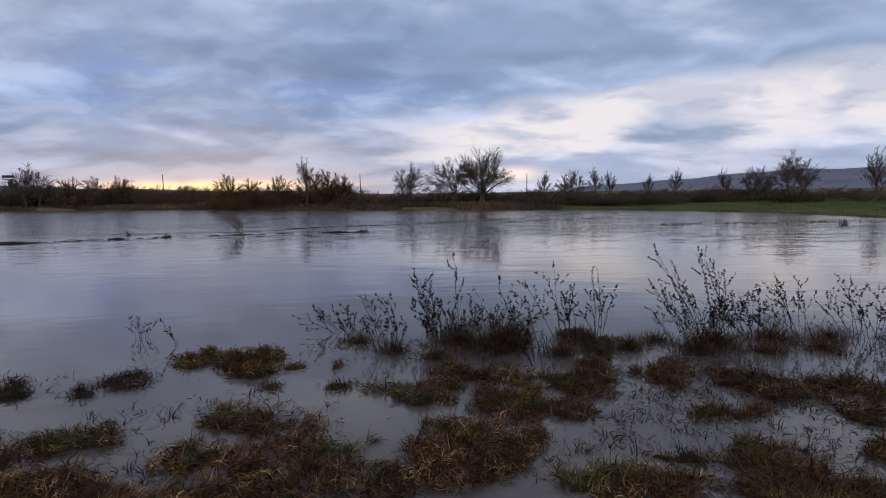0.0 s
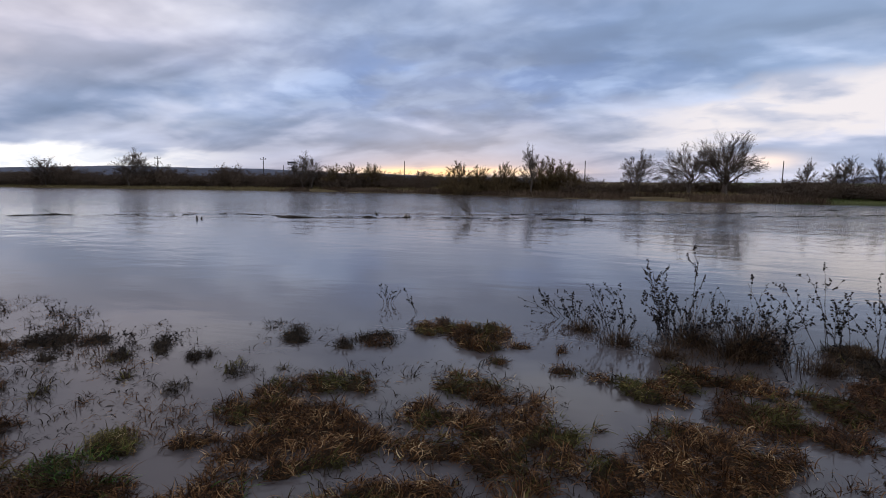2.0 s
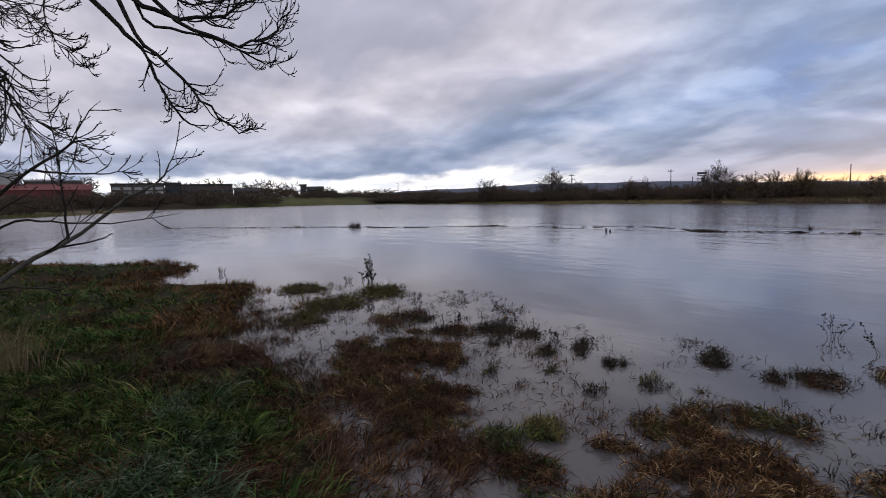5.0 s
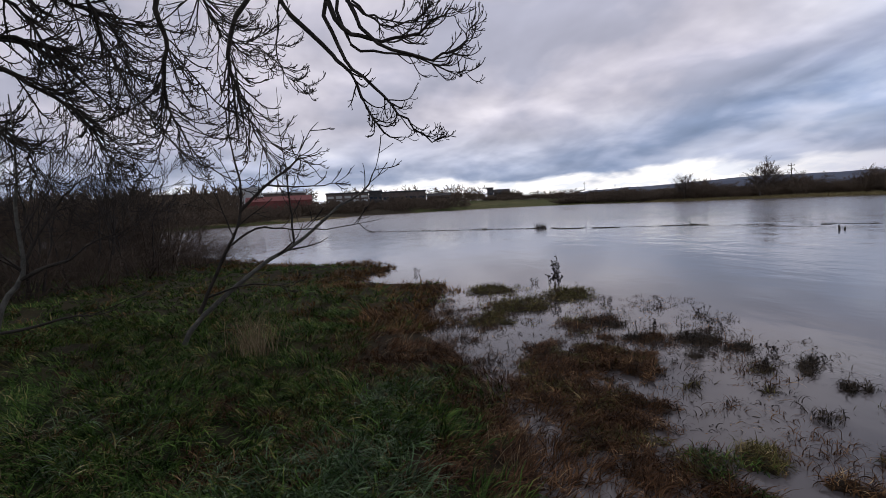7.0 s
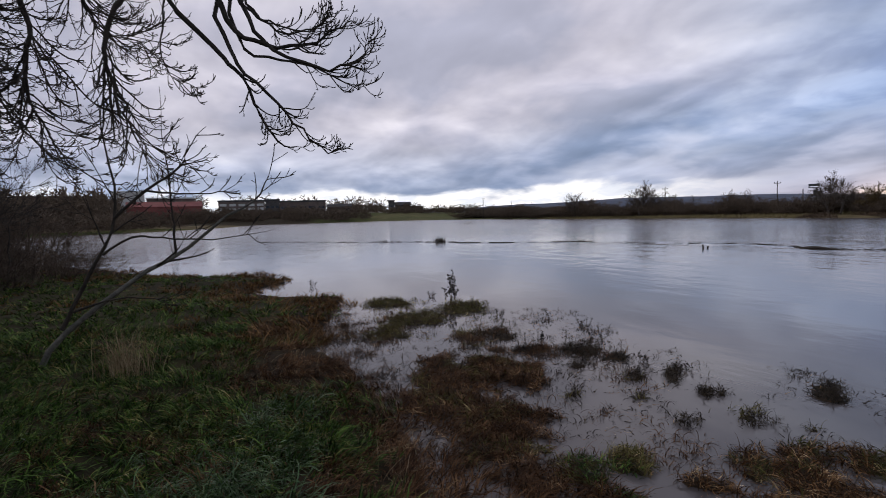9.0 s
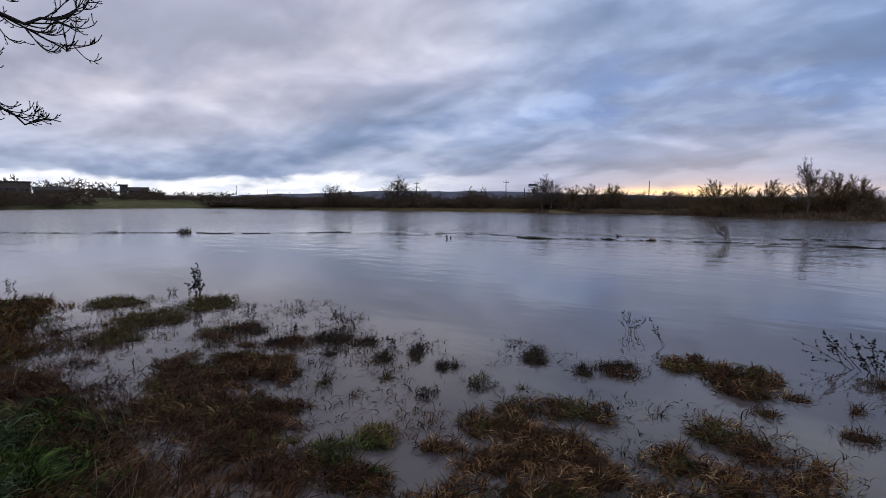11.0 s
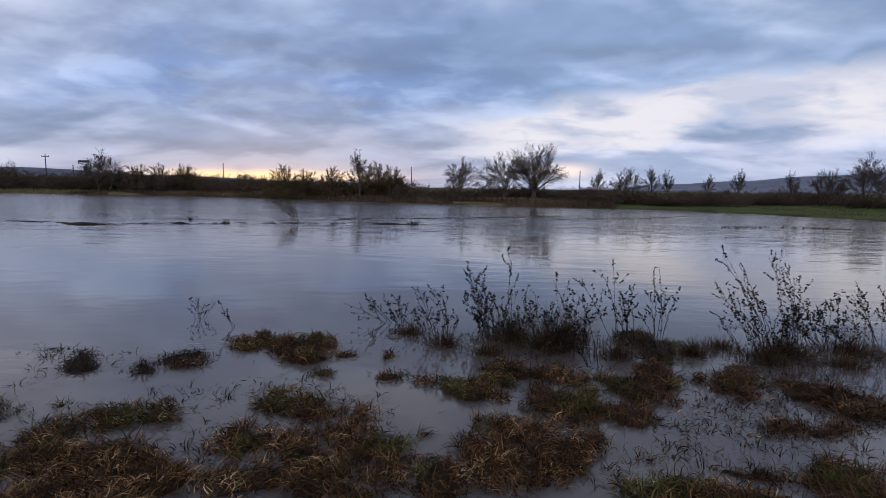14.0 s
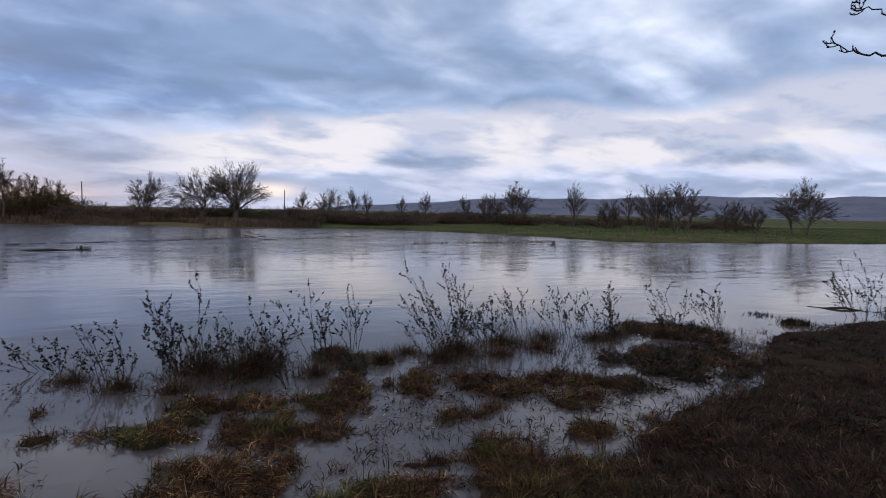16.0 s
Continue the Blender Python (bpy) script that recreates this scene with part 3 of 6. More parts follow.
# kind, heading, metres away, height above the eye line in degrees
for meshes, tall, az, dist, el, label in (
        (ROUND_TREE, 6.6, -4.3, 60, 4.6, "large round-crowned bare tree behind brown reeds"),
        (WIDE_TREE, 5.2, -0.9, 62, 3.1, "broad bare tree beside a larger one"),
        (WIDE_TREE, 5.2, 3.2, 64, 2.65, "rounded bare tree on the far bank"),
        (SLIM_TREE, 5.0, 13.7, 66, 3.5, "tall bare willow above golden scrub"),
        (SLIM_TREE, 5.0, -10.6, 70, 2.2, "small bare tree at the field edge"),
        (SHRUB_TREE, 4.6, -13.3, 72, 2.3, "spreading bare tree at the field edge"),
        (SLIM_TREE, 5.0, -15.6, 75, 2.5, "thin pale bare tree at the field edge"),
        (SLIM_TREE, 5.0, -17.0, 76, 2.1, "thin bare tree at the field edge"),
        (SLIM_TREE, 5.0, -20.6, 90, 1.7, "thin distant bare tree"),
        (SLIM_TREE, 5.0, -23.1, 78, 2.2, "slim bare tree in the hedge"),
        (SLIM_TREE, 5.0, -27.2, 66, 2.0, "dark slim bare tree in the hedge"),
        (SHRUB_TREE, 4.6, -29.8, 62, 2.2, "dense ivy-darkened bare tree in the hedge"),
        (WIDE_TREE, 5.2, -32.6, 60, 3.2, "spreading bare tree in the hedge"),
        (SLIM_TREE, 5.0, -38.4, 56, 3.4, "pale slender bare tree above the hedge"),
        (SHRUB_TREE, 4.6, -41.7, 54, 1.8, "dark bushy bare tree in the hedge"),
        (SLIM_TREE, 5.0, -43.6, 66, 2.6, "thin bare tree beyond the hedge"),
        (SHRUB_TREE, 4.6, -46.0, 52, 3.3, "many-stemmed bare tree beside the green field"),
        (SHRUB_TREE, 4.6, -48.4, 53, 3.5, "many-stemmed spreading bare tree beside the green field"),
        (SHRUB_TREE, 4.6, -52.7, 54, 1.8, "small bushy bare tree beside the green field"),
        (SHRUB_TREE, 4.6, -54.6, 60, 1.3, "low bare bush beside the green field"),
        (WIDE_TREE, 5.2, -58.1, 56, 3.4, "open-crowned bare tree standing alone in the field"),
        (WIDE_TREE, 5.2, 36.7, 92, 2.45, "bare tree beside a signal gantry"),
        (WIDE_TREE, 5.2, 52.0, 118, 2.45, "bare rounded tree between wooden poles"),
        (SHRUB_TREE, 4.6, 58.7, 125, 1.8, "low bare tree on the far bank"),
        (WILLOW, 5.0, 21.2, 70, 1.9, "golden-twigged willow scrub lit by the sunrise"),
        (WILLOW, 5.0, 19.0, 72, 1.5, "golden-twigged willow scrub on the bank, sunrise gold in its colour"),
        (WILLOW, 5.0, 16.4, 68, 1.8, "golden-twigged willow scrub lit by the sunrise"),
        (WILLOW, 5.0, 12.0, 66, 2.3, "golden-twigged willow scrub on the bank, sunrise gold in its colour"),
        (WILLOW, 5.0, 10.4, 65, 2.0, "golden-twigged willow scrub on the bank, sunrise gold in its colour"),
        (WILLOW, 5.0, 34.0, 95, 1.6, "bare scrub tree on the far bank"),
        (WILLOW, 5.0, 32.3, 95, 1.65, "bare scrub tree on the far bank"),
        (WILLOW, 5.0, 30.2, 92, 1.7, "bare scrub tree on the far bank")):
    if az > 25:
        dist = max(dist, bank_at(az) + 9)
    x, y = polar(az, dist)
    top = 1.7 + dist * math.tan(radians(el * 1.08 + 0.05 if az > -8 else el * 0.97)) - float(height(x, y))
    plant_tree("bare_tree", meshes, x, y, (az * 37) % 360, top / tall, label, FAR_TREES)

# ---- hedges and scrub ----


def bush_mesh(rng, tall, wide, stems, mat, per=(6, 4), twig=0.012):
    sh = Shape()
    a = rng.uniform(0, 2 * np.pi, stems)
    foot = np.stack([np.cos(a), np.sin(a), 0 * a], 1) * rng.uniform(0, 0.35, (stems, 1)) * wide
    tip = foot + np.stack([np.cos(a) * rng.uniform(0.1, 0.5, stems) * wide, np.sin(a) * rng.uniform(0.1, 0.5, stems) * wide, tall * rng.uniform(0.45, 0.9, stems)], 1)
    s = np.linspace(0, 1, 4)[None, :, None]
    P = foot[:, None] + (tip - foot)[:, None] * s + rng.normal(size=(stems, 4, 3)) * 0.05 * tall * s
    R = np.linspace(0.03, 0.014, 4)[None].repeat(stems, 0) * tall / 2.5
    P2, R2 = grow(rng, P, R, per[0], 0.5, 50, 0.05, 0.2, 3, 0.1)
    P3, R3 = grow(rng, P2, R2, per[1], 0.6, 45, 0.04, 0.2, 2, 0.1)
    sh.tubes(P, R, 4), sh.tubes(P2, np.maximum(R2, twig), 3), sh.tubes(P3, np.maximum(R3, twig * 0.85), 3)
    return sh.mesh("bush", mat)


BUSHES = [bush_mesh(rng, 2.6, 3.2, 22, HEDGE_TWIG, (6, 4), 0.020) for _ in range(4)]
GOLD_BUSHES = [bush_mesh(rng, 2.6, 3.0, 20, SUNRISE_BARK, (6, 4), 0.012) for _ in range(2)]
FAR_BUSHES = [bush_mesh(rng, 2.6, 3.2, 9, HEDGE_TWIG, (5, 3), 0.05) for _ in range(4)]


def bush(me, x, y, size, turn, label, sz=None, group="hedge bushes", sink=0.1):
    ob = new("bush", me)
    ob.matrix_basis = pose(x, y, float(height(x, y)) - sink, 0, 0, turn) @ Matrix.Diagonal((size, size, sz or size, 1))
    return tagged(ob, label, "bush", group)


def scrub(name, places, label, mats=HEDGE_TWIG, base=None):
    """Many far bushes in one sheet: places of (x, y, width, height, turn)."""
    sh = Shape()
    store = []
    for me in base or BUSHES:
        co, vi = np.empty(len(me.vertices) * 3, np.float32), np.empty(len(me.polygons) * 4, np.int32)
        me.vertices.foreach_get("co", co), me.loops.foreach_get("vertex_index", vi)
        store.append((co.reshape(-1, 3), vi.reshape(-1, 4)))
    for k, (x, y, w, h, turn) in enumerate(places):
        co, q = store[k % len(store)]
        c, sn = math.cos(turn), math.sin(turn)
        v = np.stack([x + w * (c * co[:, 0] - sn * co[:, 1]), y + w * (sn * co[:, 0] + c * co[:, 1]), float(height(x, y)) - 0.1 + h * co[:, 2]], 1)
        sh.add(v, q)
    return tagged(new(name, sh.mesh(name, mats)), label, "scrub", kind="stuff")


HEDGE = "dark leafless hedge bush on the far bank"
for k in range(190):
    az = 70 - k * 0.245 + rng.uniform(-0.25, 0.25)
    dist = bank_at(az) + rng.uniform(9, 24)
    x, y = polar(az, dist)
    # the crest dips and swells along the bank
    crest = 0.80 + 0.30 * math.sin(az * 0.9) + 0.22 * math.sin(az * 2.3 + 1) - 0.25 * (az > 60)
    tall = 1.7 + dist * math.tan(radians(max(0.15, crest * rng.uniform(0.5, 1.1)))) - float(height(x, y))
    bush(BUSHES[k % 4], x, y, 1.15 * rng.uniform(0.7, 1.3) * dist / 95, rng.uniform(0, 360), HEDGE, max(0.35, tall / 2.45))
for k in range(110):
    az = -8 - k * 0.30 - (k > 80) * (k - 80) * 0.45 + rng.uniform(-0.4, 0.4)
    dist = rng.uniform(56, 74)
    x, y = polar(az, dist)
    bush(BUSHES[k % 4], x, y, rng.uniform(0.7, 1.1), rng.uniform(0, 360), "dark leafless bush in the hedge behind the green field", rng.uniform(0.28, 0.62) if k < 80 else rng.uniform(0.2, 0.5))

for k in range(26):
    az = 22.5 - k * 0.55 + rng.uniform(-0.3, 0.3)
    x, y = polar(az, rng.uniform(66, 74))
    bush(GOLD_BUSHES[k % 2], x, y, rng.uniform(0.8, 1.2), rng.uniform(0, 360), "golden leafless willow bush lit by the sunrise", rng.uniform(0.7, 1.15), "golden scrub")
for k in range(24):
    az = 9 - k * 0.9 + rng.uniform(-0.4, 0.4)
    x, y = polar(az, rng.uniform(60, 68))
    bush(BUSHES[k % 4], x, y, rng.uniform(0.7, 1.1), rng.uniform(0, 360), HEDGE, rng.uniform(0.4, 0.75))

# ---- reeds and field grass of the far bank ----


def strew(rng, n, x0, x1, y0, y1, keep):
    x, y = rng.uniform(x0, x1, n), rng.uniform(y0, y1, n)
    k = keep(x, y)
    return np.stack([x[k], y[k], height(x[k], y[k])], 1)


def stand(name, rng, root, lo, hi, droop, width, mat, label, category, segs=3, wind=None):
    N = len(root)
    # neighbouring blades fall over together, in swirling clumps
    swirl = 2.4 * ripple(root[:, 0], root[:, 1], 2.7, 1.0) + 1.6 * ripple(root[:, 0], root[:, 1], 6.1, 3.0)
    a = (swirl * 1.6 + 0.8 if wind is None else wind + swirl * 0.45) + rng.normal(0, 0.8, N)
    tuft = 0.78 + 0.30 * ripple(root[:, 0], root[:, 1], 7.7, 6.0) + 0.22 * ripple(root[:, 0], root[:, 1], 17.0, 2.0)
    sh = Shape()
    sh.add(*blade_shape(rng, root, rng.uniform(lo, hi, N) * tuft, way(a), droop * rng.uniform(0.5, 1.3, N), width * rng.uniform(0.6, 1.4, N), segs))
    return tagged(new(name, sh.mesh(name, mat, False)), label, category, kind="stuff")


root = strew(rng, 190000, -60, 14, 44, 82, lambda x, y: (shore(x, y) < -0.2) & (shore(x, y) > -6.5) & (x < 12 - (y - 44) * 0.1) & (ripple(x, y, 0.5) > -0.45))
stand("reeds", rng, root[:30000], 0.2, 0.75, 0.9, 0.035, REED, "brown dead reeds and sedge along the far bank", "reeds")
root = strew(rng, 90000, -150, -60, 60, 100, lambda x, y: (shore(x, y) < -0.2) & (shore(x, y) > -5))
stand("reeds", rng, root[:16000], 0.2, 0.7, 0.9, 0.06, FIELD, "golden dead reeds along the distant bank", "reeds")
root = strew(rng, 60000, -75, 6, 56, 110, lambda x, y: (shore(x, y) < -5) & (shore(x, y) > -30))
stand("field_grass", rng, root[:20000], 0.3, 0.7, 0.9, 0.06, FIELD, "yellowed rough grass behind the reeds", "grass", 2)
root = strew(rng, 160000, 8, 80, 20, 62, lambda x, y: (shore(x, y) < -0.15) & (shore(x, y) > -22))
stand("field_grass", rng, root[:45000], 0.04, 0.11, 1.2, 0.035, MEADOW, "short green meadow grass beside the flood", "grass", 2)

# ---- hills ----


def hill(name, az0, az1, dist, prof, mat, label):
    n, rows = 90, 10
    az = np.linspace(az0, az1, n)
    top = dist * np.tan(np.radians(prof(az))) + 1.7
    v = []
    for r in range(rows):
        f = r / (rows - 1)
        d = dist * (0.72 + 0.28 * f)
        rough = 0.02 * ripple(az, az * 0 + r * 1.7, 1.3, 2.0)
        v.append(np.stack([-np.sin(np.radians(az)) * d, np.cos(np.radians(az)) * d, -4 + (top + 4) * (np.sin(f * np.pi / 2) ** 1.4 + rough * (f > 0.1) * (f < 0.95))], 1))
    v = np.stack(v).reshape(-1, 3)
    r, c = np.meshgrid(np.arange(rows - 1), np.arange(n - 1), indexing="ij")
    q = np.stack([r * n + c, r * n + c + 1, (r + 1) * n + c + 1, (r + 1) * n + c], -1).reshape(-1, 4)
    return tagged(new(name, sheet_mesh(name, v, q, mat)), label, "hill", kind="structure")


# the haze of distance is put into both ridge colours as blue-grey
FAR_HILL = surface("haze_tinted_moorland", (0.11, 0.125, 0.17), (0.19, 0.195, 0.235), 0.006, 0.95, 0.0, 0.03)
WEST_HILL = surface("haze_tinted_ridge", (0.075, 0.085, 0.115), (0.13, 0.14, 0.175), 0.008, 0.95, 0.0, 0.03)
hill("backdrop", -12, -100, 3200, lambda a: 0.05 + 2.0 * (1 - np.exp(-(np.abs(a) - 12) / 15)) + 0.10 * np.sin(a * 0.35) + 0.05 * np.sin(a * 1.1), FAR_HILL, "long hill ridge on the horizon, tinted blue-grey for haze")
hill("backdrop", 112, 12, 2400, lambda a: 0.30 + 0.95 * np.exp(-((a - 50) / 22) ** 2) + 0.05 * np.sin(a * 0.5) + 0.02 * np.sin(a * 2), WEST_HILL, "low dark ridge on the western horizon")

# ---- grass tussocks standing in the shallows ----


WET = "matted dead brown grass tussock standing in shallow flood water"
MIX = "brown and green grass tussock standing in shallow flood water"
SMALL = "small drowned tuft of dark soaked grass in the flood water"
SHORE = "tangled rusty brown grass mat at the water's edge"


def spread_of(x, y, rows):
    """Above 0 inside the ragged outline of a few merging ovals, 1 at their middles."""
    best = np.full(np.shape(x), -9.0)
    for ex, ey, rx, ry, ang in rows:
        k = 0.35 * min(rx, ry)
        u = x + k * speckle(x + 3, y, 0.22, 2) - ex
        v = y + k * speckle(x, y + 7, 0.22, 2) - ey
        c, s = math.cos(radians(ang)), math.sin(radians(ang))
        best = np.maximum(best, 1 - ((c * u + s * v) / (rx * 1.04)) ** 2 - ((c * v - s * u) / (ry * 1.04)) ** 2)
    return np.maximum(best, -1.5) + 0.90 * speckle(x, y, 0.20, 4) - 0.08


def tussock(rows, dead, live, share, label, rng, tall=0.060, loose=False):
    """A ragged mat of flattened grass whose blades arch over and lie across one another."""
    x0, y0 = rows[0][:2]
    if loose:
        rows = [(ex, ey, rx * 0.95, ry * 0.85, ang) for ex, ey, rx, ry, ang in rows]
    else:
        rows = [(ex, ey, rx * 1.12 + 0.02, ry * 1.12 + 0.02, ang) for ex, ey, rx, ry, ang in rows]
    size = min(max(min(r[2], r[3]) for r in rows), 0.5)
    tall = tall * (0.35 + 1.3 * size)
    lo = [min(r[k] - max(r[2], r[3]) for r in rows) - 0.08 for k in (0, 1)]
    hi = [max(r[k] + max(r[2], r[3]) for r in rows) + 0.08 for k in (0, 1)]
    top = lambda x, y: tall * np.sqrt(np.clip(spread_of(x, y, rows), 0, 1)) * (0.7 + 0.7 * speckle(x, y + 20, 0.10, 2))
    ob = thing("grass_tussock", x0, y0, 0.0, label=label, category="grass tussock", group="tussocks in the shallows")
    step = 0.035
    nx, ny = int((hi[0] - lo[0]) / step) + 2, int((hi[1] - lo[1]) / step) + 2
    X, Y = np.meshgrid(lo[0] + step * np.arange(nx), lo[1] + step * np.arange(ny), indexing="ij")
    F = spread_of(X, Y, rows)
    Z = np.where(F > 0.45, np.maximum(top(X, Y), 0) * 0.7 + 0.004, -0.03)
    a, d = np.meshgrid(np.arange(nx - 1), np.arange(ny - 1), indexing="ij")
    q = np.stack([a * ny + d, (a + 1) * ny + d, (a + 1) * ny + d + 1, a * ny + d + 1], -1).reshape(-1, 4)
    q = q[(F.ravel()[q] > 0.45).any(1)]
    used, q = np.unique(q, return_inverse=True)
    v = np.stack([X.ravel() - x0, Y.ravel() - y0, Z.ravel()], 1)[used]
    if len(q):
        part("root_mat", sheet_mesh("root_mat", v, q.reshape(-1, 4), PEAT), ob, kind="stuff")
    far = math.hypot(x0, y0)
    n = int((hi[0] - lo[0]) * (hi[1] - lo[1]) * (4200 if loose else 5200) * float(np.clip(4.2 / far, 0.4, 1.0)))
    x, y = rng.uniform(lo[0], hi[0], n), rng.uniform(lo[1], hi[1], n)
    f = spread_of(x, y, rows)
    keep = f > rng.exponential(0.34 if loose else 0.16, n) * -1 + rng.uniform(-0.05, 0.15, n)
    x, y, f = x[keep], y[keep], f[keep]
    alive = (speckle(x, y + x0, 0.3, 2) + rng.normal(0, 0.35, len(x))) > 0.95 - 1.3 * share
    wide = float(np.clip(far / 4.0, 1.0, 1.8))
    for nm, mat, pick in (("dead_grass", dead, ~alive), ("live_grass", live, alive)):
        m = int(pick.sum())
        if m < 8:
            continue
        px_, py_ = x[pick], y[pick]
        root = np.stack([px_ - x0, py_ - y0, np.maximum(top(px_, py_), 0) + rng.uniform(-0.01, 0.02, m)], 1)
        fall = 3.2 * speckle(px_, py_ + x0, 0.26, 2) + x0 + rng.normal(0, 1.1, m)
        ln = rng.uniform(0.035, 0.16, m) * (0.70 + 0.6 * size)
        start, bow = np.where(rng.uniform(0, 1, m) < 0.10, rng.uniform(0.0, 0.7, m), rng.uniform(0.75, 1.5, m)), rng.uniform(0.3, 1.7, m)
        if loose:
            start, bow = np.where(rng.uniform(0, 1, m) < 0.15, rng.uniform(-0.2, 0.5, m), rng.uniform(0.6, 1.45, m)), rng.uniform(0.6, 2.4, m)
        sh = Shape()
        sh.add(*blade_shape(rng, root, ln, way(fall), bow, rng.uniform(0.0035, 0.0095, m) * wide * (0.75 if loose else 1.0), 4, start=start, twist=1.3))
        part(nm, sh.mesh(nm, mat, False), ob, kind="stuff")
    return ob


rng = np.random.default_rng(5)
tussock(((-2.83, 2.92, 0.10, 0.19, 44), (-2.66, 3.18, 0.15, 0.39, 40), (-2.57, 3.67, 0.16, 0.19, 35), (-2.29, 3.76, 0.11, 0.14, 31), (-2.14, 2.94, 0.22, 0.37, 36), (-2.39, 2.56, 0.23, 0.15, 43), (-1.93, 2.87, 0.19, 0.32, 34), (-2.76, 2.47, 0.12, 0.07, 48), (-1.95, 2.47, 0.35, 0.07, 38)), BROWN, LIVE, 0.28, WET, rng)
tussock(((-3.19, 1.90, 0.16, 0.13, 59), (-3.23, 2.21, 0.09, 0.17, 55)), OLIVE, GREEN, 0.55, MIX, rng)
tussock(((-2.72, 1.77, 0.13, 0.18, 57), (-2.19, 2.01, 0.22, 0.13, 47), (-2.33, 2.19, 0.07, 0.07, 46)), BROWN, GREEN, 0.45, MIX, rng)
tussock(((-1.69, 2.18, 0.15, 0.07, 38), (-1.50, 2.33, 0.19, 0.11, 33)), BROWN, LIVE, 0.40, WET, rng)
tussock(((-4.04, 1.72, 0.20, 0.21, 67), (-4.27, 1.99, 0.16, 0.08, 65), (-3.70, 1.41, 0.20, 0.16, 69)), RUST, LIVE, 0.15, SHORE, rng)
tussock(((-5.57, 2.26, 0.27, 0.41, 68), (-5.24, 2.43, 0.15, 0.39, 65)), RUST, LIVE, 0.15, SHORE, rng)
tussock(((-3.10, 1.51, 0.14, 0.07, 64),), RUST, LIVE, 0.15, SHORE, rng)
tussock(((-1.44, 4.10, 0.18, 0.23, 19), (-1.03, 3.94, 0.18, 0.11, 15)), BROWN, LIVE, 0.28, WET, rng)
tussock(((-1.55, 3.35, 0.14, 0.23, 25), (-1.31, 2.95, 0.18, 0.10, 24)), BROWN, LIVE, 0.30, WET, rng)
tussock(((-1.07, 3.35, 0.18, 0.24, 18), (-0.75, 3.60, 0.21, 0.28, 12), (-0.53, 3.18, 0.14, 0.17, 9)), BROWN, LIVE, 0.28, WET, rng)
tussock(((-0.81, 2.89, 0.18, 0.16, 16), (-1.11, 2.53, 0.17, 0.08, 23), (-0.62, 2.83, 0.12, 0.11, 12)), BROWN, LIVE, 0.28, WET, rng)
tussock(((0.12, 3.87, 0.15, 0.16, -2), (0.40, 3.72, 0.26, 0.24, -6), (-0.01, 3.50, 0.16, 0.23, 0), (-0.19, 3.16, 0.13, 0.22, 3), (0.19, 3.36, 0.21, 0.23, -3), (0.51, 3.53, 0.16, 0.24, -8)), BROWN, LIVE, 0.35, WET, rng)
tussock(((0.53, 4.43, 0.15, 0.27, -7), (0.82, 4.42, 0.15, 0.33, -10)), RUST, LIVE, 0.35, WET, rng)
tussock(((-0.42, 4.69, 0.13, 0.11, 5), (-0.13, 4.64, 0.22, 0.19, 2), (0.25, 4.98, 0.20, 0.25, -3), (0.59, 4.95, 0.23, 0.17, -7)), BROWN, LIVE, 0.38, MIX, rng)
tussock(((-1.41, 4.77, 0.09, 0.11, 16),), BROWN, LIVE, 0.20, SMALL, rng, 0.035, True)
tussock(((-0.82, 4.75, 0.19, 0.16, 10),), BROWN, LIVE, 0.30, SMALL, rng, 0.035, True)
tussock(((-1.33, 5.31, 0.10, 0.12, 14),), BROWN, OLIVE, 0.20, SMALL, rng, 0.035, True)
tussock(((-0.96, 5.34, 0.06, 0.16, 10),), BROWN, OLIVE, 0.20, SMALL, rng, 0.035, True)
tussock(((-2.41, 5.66, 0.20, 0.22, 23), (-1.90, 5.51, 0.28, 0.38, 19)), BROWN, OLIVE, 0.25, WET, rng)
tussock(((1.67, 6.31, 0.18, 0.28, -14),), SOAKED, LIVE, 0.40, MIX, rng)
tussock(((1.86, 5.80, 0.15, 0.33, -17),), SOAKED, LIVE, 0.50, MIX, rng)
tussock(((1.25, 4.72, 0.27, 0.23, -13), (1.59, 5.12, 0.16, 0.22, -16)), RUST, LIVE, 0.20, WET, rng)
tussock(((0.67, 4.31, 0.22, 0.15, -7), (1.05, 4.20, 0.20, 0.12, -12)), RUST, LIVE, 0.25, WET, rng)
tussock(((1.94, 5.12, 0.10, 0.21, -19),), RUST, OLIVE, 0.20, SMALL, rng, 0.035, True)
tussock(((2.23, 5.03, 0.18, 0.34, -23),), RUST, OLIVE, 0.20, WET, rng)
tussock(((2.16, 4.09, 0.12, 0.18, -27),), BROWN, OLIVE, 0.30, SMALL, rng, 0.035, True)
tussock(((1.06, 3.50, 0.10, 0.07, -15),), BROWN, OLIVE, 0.30, SMALL, rng, 0.035, True)
tussock(((1.11, 3.02, 0.26, 0.14, -18), (1.29, 3.21, 0.16, 0.09, -20), (1.50, 3.09, 0.13, 0.10, -24)), BROWN, LIVE, 0.35, WET, rng)
tussock(((1.35, 3.06, 0.23, 0.09, -21),), RUST, LIVE, 0.20, WET, rng)
tussock(((1.59, 3.37, 0.14, 0.07, -23),), RUST, LIVE, 0.20, SMALL, rng, 0.035, True)
tussock(((2.11, 3.50, 0.10, 0.11, -29), (2.46, 3.44, 0.14, 0.09, -34)), RUST, LIVE, 0.20, SMALL, rng, 0.035, True)
tussock(((2.21, 3.12, 0.28, 0.07, -34),), RUST, LIVE, 0.20, WET, rng)
